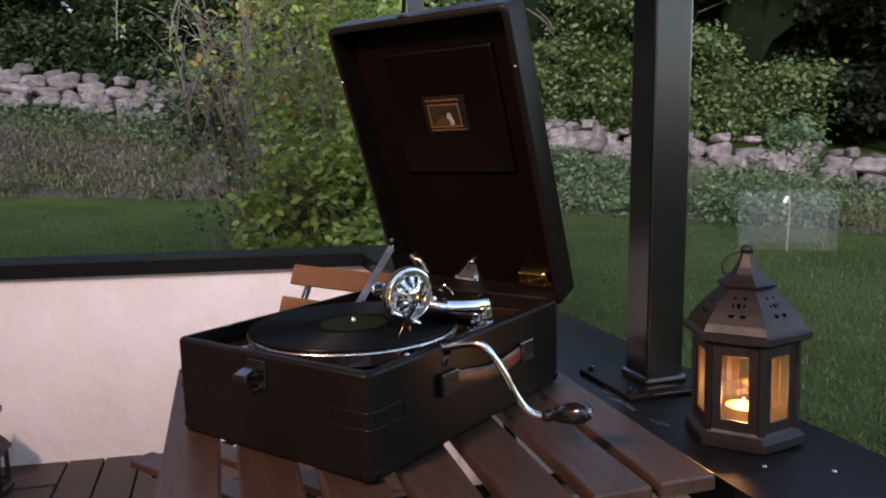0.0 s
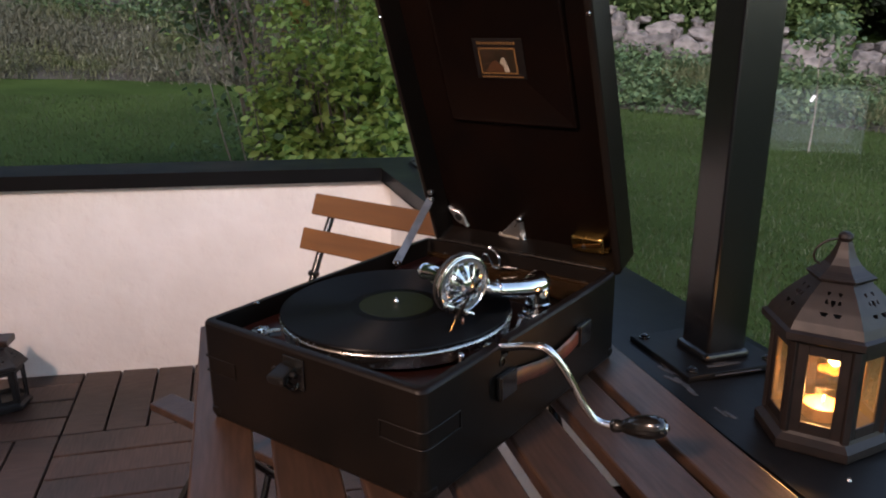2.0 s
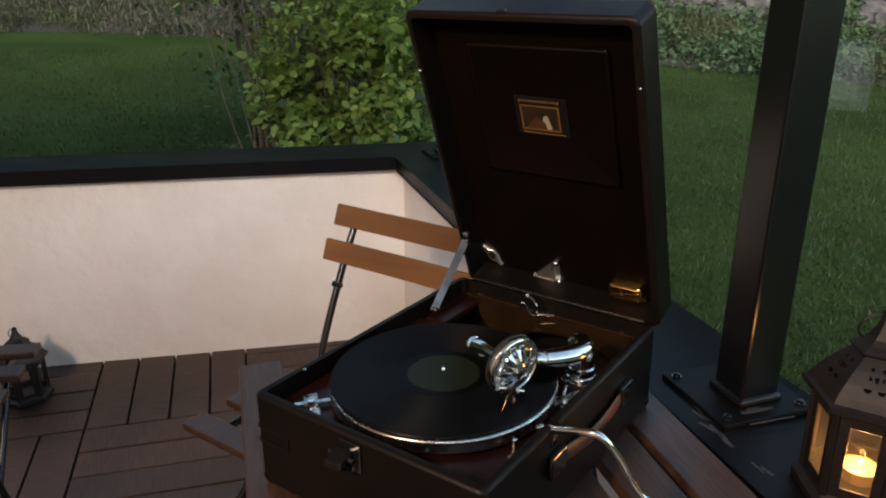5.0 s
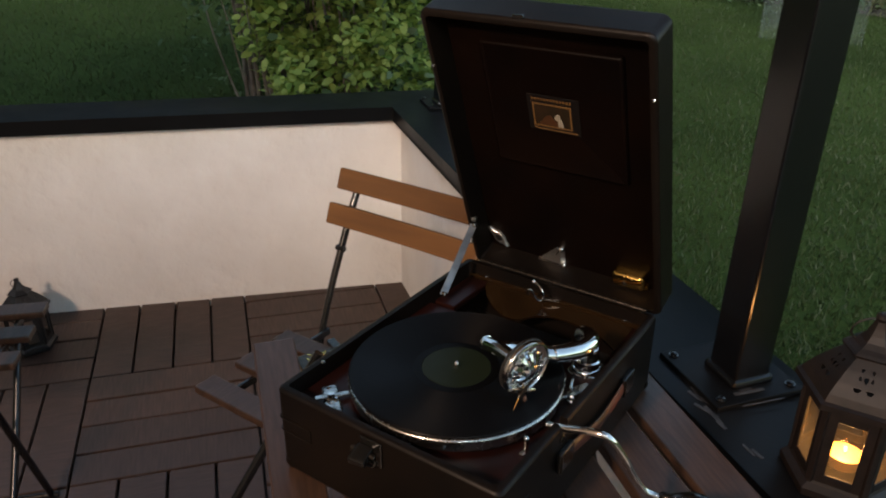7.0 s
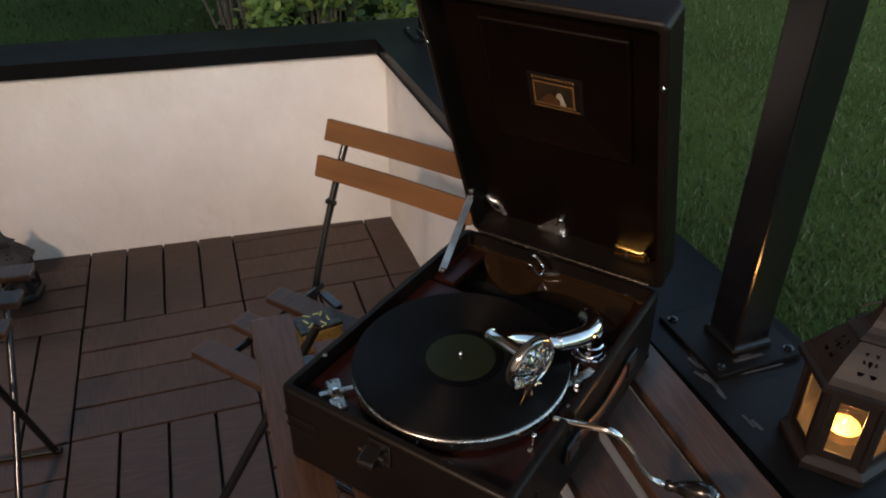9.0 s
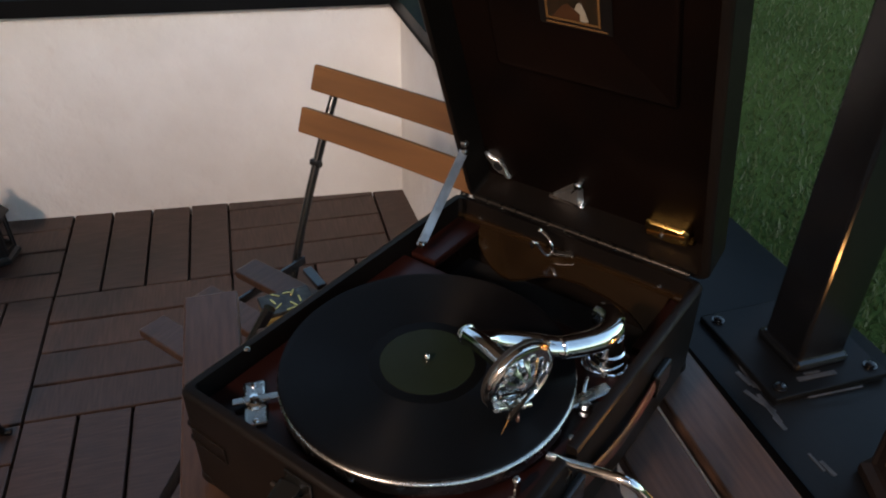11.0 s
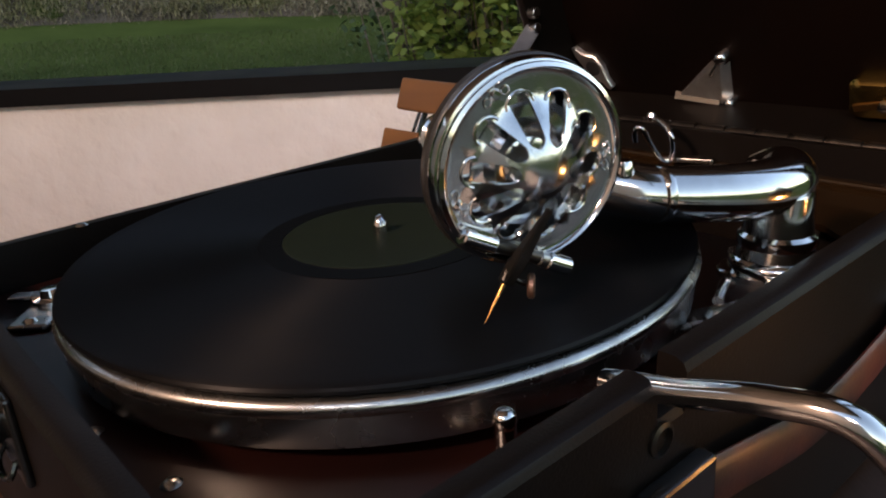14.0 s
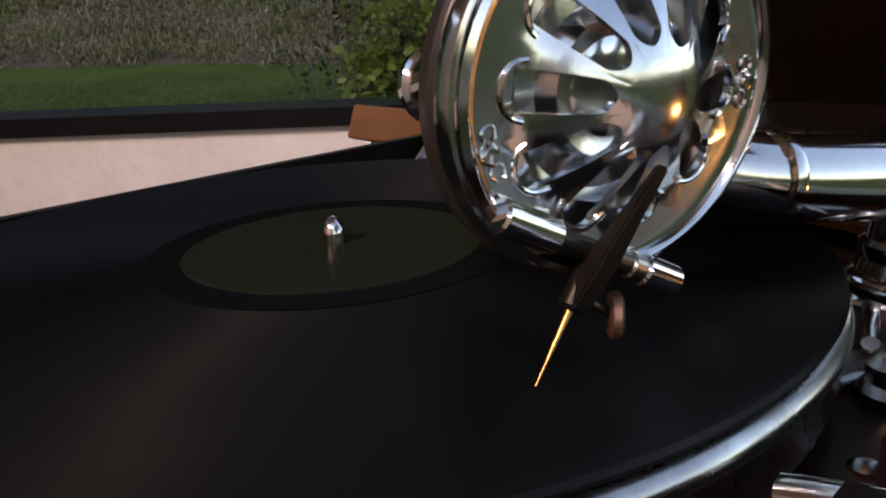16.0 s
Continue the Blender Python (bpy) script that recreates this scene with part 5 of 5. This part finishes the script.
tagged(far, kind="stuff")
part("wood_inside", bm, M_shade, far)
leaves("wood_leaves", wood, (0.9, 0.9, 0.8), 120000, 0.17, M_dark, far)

under = [at(b + random.uniform(-1, 1), wall_r(b) + random.uniform(0.5, 1.2), random.uniform(0.05, 1.2)) for b in np.linspace(9.5, 42, 150)]
tagged(leaves("hedge_foot", under, (0.2, 0.2, 0.18), 14000, 0.10, M_hedge, label="green undergrowth behind the stone wall"), category="undergrowth", kind="stuff")
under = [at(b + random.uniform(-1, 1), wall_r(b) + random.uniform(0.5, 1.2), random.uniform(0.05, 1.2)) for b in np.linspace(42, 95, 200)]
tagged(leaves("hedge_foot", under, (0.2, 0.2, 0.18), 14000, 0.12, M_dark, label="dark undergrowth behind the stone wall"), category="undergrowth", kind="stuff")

# stone wall
swall = thing("stone_wall", at(35, wall_r(35)), "dry wall of rough grey and pink boulders", "wall")
stones = []
for k in range(9):
    bm = bmesh.new()
    bmesh.ops.create_icosphere(bm, subdivisions=3, radius=0.5)
    cuts = [(Vector(a) + Vector(RNG.normal(0, 0.22, 3))).normalized() for a in ((1, 0, 0), (-1, 0, 0), (0, 1, 0), (0, -1, 0), (0, 0, 1), (0, 0, -1))]
    cuts += [Vector(RNG.normal(0, 1, 3)).normalized() for _ in range(4)]
    for v in bm.verts:
        d = v.co.normalized()
        s = 0.56
        for c in cuts:
            dd = d.dot(c)
            if dd > 0.15:
                s = min(s, (0.385 if cuts.index(c) < 6 else 0.44) / dd)
        v.co = d * s * (1 + 0.03 * noise.noise(d * 5 + Vector((k, 0, 0))))
    stones.append(to_mesh("stone", bm, M_stone, angle=22))
inv = world_of(swall).inverted()
random.seed(5)
for course in range(4):
    b = -8.0
    while b < 90:
        w = random.uniform(0.18, 0.50) if course < 3 else random.uniform(0.16, 0.32)
        r = wall_r(b) - 0.12 + 0.14 * course
        h = random.uniform(0.17, 0.30) * (1 if course < 3 else 0.6)
        ob = new("stone", random.choice(stones))
        ob.parent = swall
        x, y = polar(b, r + random.uniform(-0.06, 0.06))
        ob.matrix_basis = inv @ pose(x, y, wall_z(b) + 0.04 + 0.185 * course + random.uniform(-0.05, 0.05), random.uniform(-12, 12), random.uniform(-16, 16), b + random.uniform(-18, 18)) @ Matrix.Diagonal((w * 1.22, 0.5, h * 1.25, 1))
        b += math.degrees(w * (0.98 if course < 3 else random.uniform(1.0, 3.0)) / r)

# plants on the bank
pts, heath, heather = [], [], []
for k in range(1300):
    b = random.uniform(-12, 92)
    f = random.random()
    p = at(b, edge_r(b) - 0.12 + 2.25 * f, 0.05 + 0.12 * random.random())
    wild = noise.noise((p[0] * 0.9, p[1] * 0.9, 4.0))
    (heather if b > 40 and f < 0.60 and wild > 0.02 else heath if b > 40 and f < 0.62 or wild > 0.22 else pts).append(p)
bank_green = leaves("bank_shrubs", pts, (0.16, 0.16, 0.09), 46000, 0.085, M_bush2, label="low green shrubs on the bank")
tagged(bank_green, category="shrubs", kind="stuff")
bank_dry = leaves("bank_heath", heath, (0.24, 0.24, 0.09), 60000, 0.095, M_heath, label="dry brown and grey-green heath on the bank", flat=0.5, stretch=8.0, rise=0.9)
tagged(bank_dry, category="heath", kind="stuff")
bank_faded = leaves("bank_heather", heather, (0.2, 0.2, 0.11), 50000, 0.08, M_heather, label="faded purple-brown heather on the bank", flat=0.6, stretch=6.0, rise=0.8)
tagged(bank_faded, category="heath", kind="stuff")


def shrub(name, bearing, r, label, stems, height, spread, lean=0.0, thick=0.012, twigs=4):
    """Thin upright stems that fork, from one root."""
    x, y, z = at(bearing, r)
    ob = thing(name, (x, y, z), label, "shrub", "shrubs on the lawn")
    tips = []
    bm = bmesh.new()
    for k in range(stems):
        a, d = random.uniform(0, 6.28), spread * math.sqrt(random.random())
        h = height * random.uniform(0.6, 1.0)
        p0 = (x + 0.3 * d * math.cos(a), y + 0.3 * d * math.sin(a), z - 0.05)
        p1 = (x + 0.55 * d * math.cos(a) + lean * 0.3 + random.uniform(-0.09, 0.09), y + 0.55 * d * math.sin(a) + random.uniform(-0.09, 0.09), z + h * 0.5)
        p2 = (x + d * math.cos(a) + lean + random.uniform(-0.15, 0.15), y + d * math.sin(a) + random.uniform(-0.15, 0.15), z + h)
        pm = [(u + w) / 2 + random.uniform(-0.04, 0.04) for u, w in zip(p0, p1)]
        tube(bm, [p0, pm, p1, p2], thick * random.uniform(0.45, 1.2), 6, 4, 0.002)
        for j in range(twigs):
            t = random.uniform(0.35, 0.95)
            q = Vector(p1).lerp(Vector(p2), (t - 0.3) / 0.7)
            e = q + Vector((random.uniform(-0.3, 0.3), random.uniform(-0.3, 0.3), random.uniform(0.05, 0.45)))
            tube(bm, [q, q.lerp(e, 0.5) + Vector((random.uniform(-0.05, 0.05), random.uniform(-0.05, 0.05), 0.03)), e], 0.0045, 5, 2, 0.0012)
            tips.append(tuple(e))
    part("branchwork", bm, M_bark, ob)
    return ob, tips


random.seed(21)
dry, tips = shrub("tall_shrub", 48.8, 5.6, "tall half-bare shrub with grey stems", 30, 2.5, 0.62, 0.0, 0.013, 11)
leaves("leaves", tips, (0.14, 0.14, 0.14), 800, 0.05, M_bush, dry)
x, y, z = at(50.5, 5.7)
leaves("leaves", [(x + random.uniform(-0.3, 0.25), y + random.uniform(-0.3, 0.3), z + random.uniform(0.1, 1.30)) for _ in range(30)], (0.10, 0.10, 0.10), 260, 0.06, M_bush2, dry)
leaves("withered_leaves", [at(46.9, 5.3, 1.22), at(51.6, 5.5, 1.75), at(51.9, 5.5, 1.6), at(47.2, 5.3, 1.4), at(49, 5.5, 2.1)], (0.06, 0.06, 0.07), 60, 0.08, M_amber, dry, "withered amber leaves")
bushy, tips = shrub("leafy_shrub", 43.2, 5.5, "bushy shrub with bright green leaves", 22, 2.4, 0.6)
x, y, z = at(43.2, 5.5)
low, high = [], []
for _ in range(90):
    a, d = random.uniform(0, 6.28), 0.62 * math.sqrt(random.random())
    low.append((x + d * math.cos(a), y + d * math.sin(a), z + random.uniform(0.15, 1.05)))
    high.append((x + 0.95 * d * math.cos(a) + 0.05, y + 0.95 * d * math.sin(a), z + random.uniform(1.0, 2.7)))
leaves("leaves", low, (0.08, 0.08, 0.07), 7000, 0.072, M_bush, bushy, stretch=1.5)
leaves("leaves", high, (0.10, 0.10, 0.09), 11500, 0.054, M_bush, bushy, stretch=1.6)
leaves("leaves", [(p[0], p[1] + 0.1, p[2] - 0.1) for p in low], (0.1, 0.1, 0.1), 1600, 0.075, M_bush2, bushy)
bm = bmesh.new()
fall = []
for k in range(6):
    p0, p2 = Vector(at(49.6, 5.7, 0.7 + 0.08 * k)), Vector(at(53.2 + 0.5 * k, 6.1, 1.15 + 0.06 * k))
    p1 = (p0 + p2) / 2 + Vector((0, 0, 0.38))
    tube(bm, [p0, p1, p2], 0.008, 6, 5, 0.003)
    fall += [tuple(q) for q in curve_points([p0, p1, p2], 6)[3:]]
part("arching_branch", bm, M_bark, dry)
leaves("leaves", fall, (0.08, 0.08, 0.09), 900, 0.07, M_bush2, dry)
vine = thing("climbing_vine", at(57, 9.0), "hanging vine with pale leaves", "vine")
for b0, h0, h1 in ((57.5, 3.4, 2.1), (54.2, 2.9, 2.0)):
    pts = [at(b0 - 2 * (1 - k / 5) ** 2, 9.0, h0 + (h1 - h0) * k / 5) for k in range(6)]
    part("stem", tube(bmesh.new(), pts, 0.006, 6, 4), M_bark, vine)
    leaves("leaves", pts, (0.05, 0.05, 0.1), 30, 0.07, M_pale, vine)

# sapling in its netting
x, y, z = at(11.4, 8.8)
sap = thing("sapling", (x, y, z), "young staked sapling with a white tag", "sapling")
part("stem", tube(bmesh.new(), [(x, y, z - 0.05), (x + 0.02, y, z + 0.5), (x - 0.02, y, z + 1.25)], 0.008, 8, 4, 0.004), M_bark, sap)
leaves("leaves", [(x + random.uniform(-0.28, 0.28), y + random.uniform(-0.28, 0.28), z + random.uniform(0.75, 1.4)) for _ in range(26)], (0.06, 0.06, 0.06), 520, 0.075, M_bush2, sap)
part("tag", one_box((x - 0.01, y - 0.03, z + 0.55), (0.032, 0.006, 0.07), pose(0, 0, 0, 0, 25, 10), 0.0025), M_tag, sap, "white plastic tag")
net = thing("tree_guard", (x, y, z), "box of pale translucent netting round the sapling", "netting")
ux, uy = Vector((math.cos(radians(11.4)), math.sin(radians(11.4)))), Vector((-math.sin(radians(11.4)), math.cos(radians(11.4))))
c4 = [Vector((x, y)) + ux * a + uy * b for a, b in ((-0.46, -0.3), (0.46, -0.3), (0.40, 0.35), (-0.40, 0.35))]
for k in range(4):
    a, b = c4[k], c4[(k + 1) % 4]
    m = (a + b) / 2
    d = (b - a)
    part("net_panel", one_box((m.x, m.y, z + 0.36), (d.length, 0.004, 0.60), pose(0, 0, 0, 0, 0, math.degrees(math.atan2(d.y, d.x)))), M_net, net, smooth=False)
    part("stake", rod(bmesh.new(), (a.x, a.y, z - 0.05), (a.x, a.y, z + 0.66), 0.0025, 8), M_net, net)

# grass blades on the near lawn
n = 150000
ang, rad = RNG.uniform(-6, 100, n), 1.75 + 9.5 * RNG.random(n) ** 1.3
bx = EYE[0] - np.sin(np.radians(ang)) * rad
by = EYE[1] + np.cos(np.radians(ang)) * rad
outside = ((bx - K.x) * NB.x + (by - K.y) * NB.y > 0.2) | ((bx - K.x) * NA.x + (by - K.y) * NA.y > 0.2)
bx, by, ang, rad = bx[outside], by[outside], ang[outside], rad[outside]
bz = np.array([ground_z(a, r) for a, r in zip(ang, rad)])
n = len(bx)
yaw, hgt = RNG.uniform(0, 6.28, n), RNG.uniform(0.02, 0.045, n)
p = np.stack([bx, by, bz], 1)
s = np.stack([np.cos(yaw), np.sin(yaw), np.zeros(n)], 1) * 0.004
lean = np.stack([RNG.normal(0, 0.015, n), RNG.normal(0, 0.015, n), hgt], 1)
v = np.stack([p - s, p + s, p + lean], 1).reshape(-1, 3)
grass = from_arrays("grass", v.tolist(), [(3 * i, 3 * i + 1, 3 * i + 2) for i in range(n)], M_blade)
tagged(grass, "short green lawn grass", "grass", kind="stuff")

# ---------- deck boards ----------
U, V = Vector((math.cos(radians(51)), math.sin(radians(51)), 0)), Vector((math.cos(radians(-39)), math.sin(radians(-39)), 0))
bm = bmesh.new()
pts = [meet(0.05, 0.05), K + DA * 3.3, K + DA * 3.3 - NA * 3.4, K + DB * 3.5 - NB * 2.0, K + DB * 3.5]
prism(bm, pts, -0.12, -0.028)
floor = part("floor", bm, M_black, label="wooden deck of square tiles laid in alternate directions", kind="structure", smooth=False)
BL = 0.462
brd = bmesh.new()
box(brd, (0, 0, 0), (BL / 4 - 0.007, BL - 0.005, 0.022), None, 0.0025)
brd_me = to_mesh("board", brd, M_deck)
finv = world_of(floor).inverted()
org = U * -0.717 + V * -1.795
for i in range(-5, 6):
    for j in range(-1, 7):
        c = org + U * (i + 0.5) * BL + V * (j + 0.5) * BL
        if c.y < -2.9:
            continue
        along_v = (i + j) % 2 == 0
        for k in range(4):
            q = c + (U if along_v else V) * (k - 1.5) * BL / 4
            d = V if along_v else U
            lo, hi = -BL / 2, BL / 2
            # cut each board where it runs under a parapet
            for nrm in (NA, NB):
                reach, slope = (q.xy - K).dot(nrm) - 0.06, d.xy.dot(nrm)
                if abs(slope) < 0.3:
                    if reach > 0.03:
                        lo = hi
                elif slope > 0:
                    hi = min(hi, -reach / slope)
                else:
                    lo = max(lo, -reach / slope)
            if hi - lo < 0.05:
                continue
            q = q + d * (lo + hi) / 2
            ob = new("board", brd_me)
            ob.parent = floor
            ob.matrix_basis = finv @ Matrix.Translation((q.x, q.y, -0.011 + random.uniform(-0.0012, 0.0012))) @ basis(d.cross(Vector((0, 0, 1))), d, Vector((0, 0, 1))) @ Matrix.Diagonal((1, (hi - lo) / BL, 1, 1))

for ob in (bpy.data.objects["wall_west"], bpy.data.objects["wall_north"], coping, floor):
    fallen(ob)
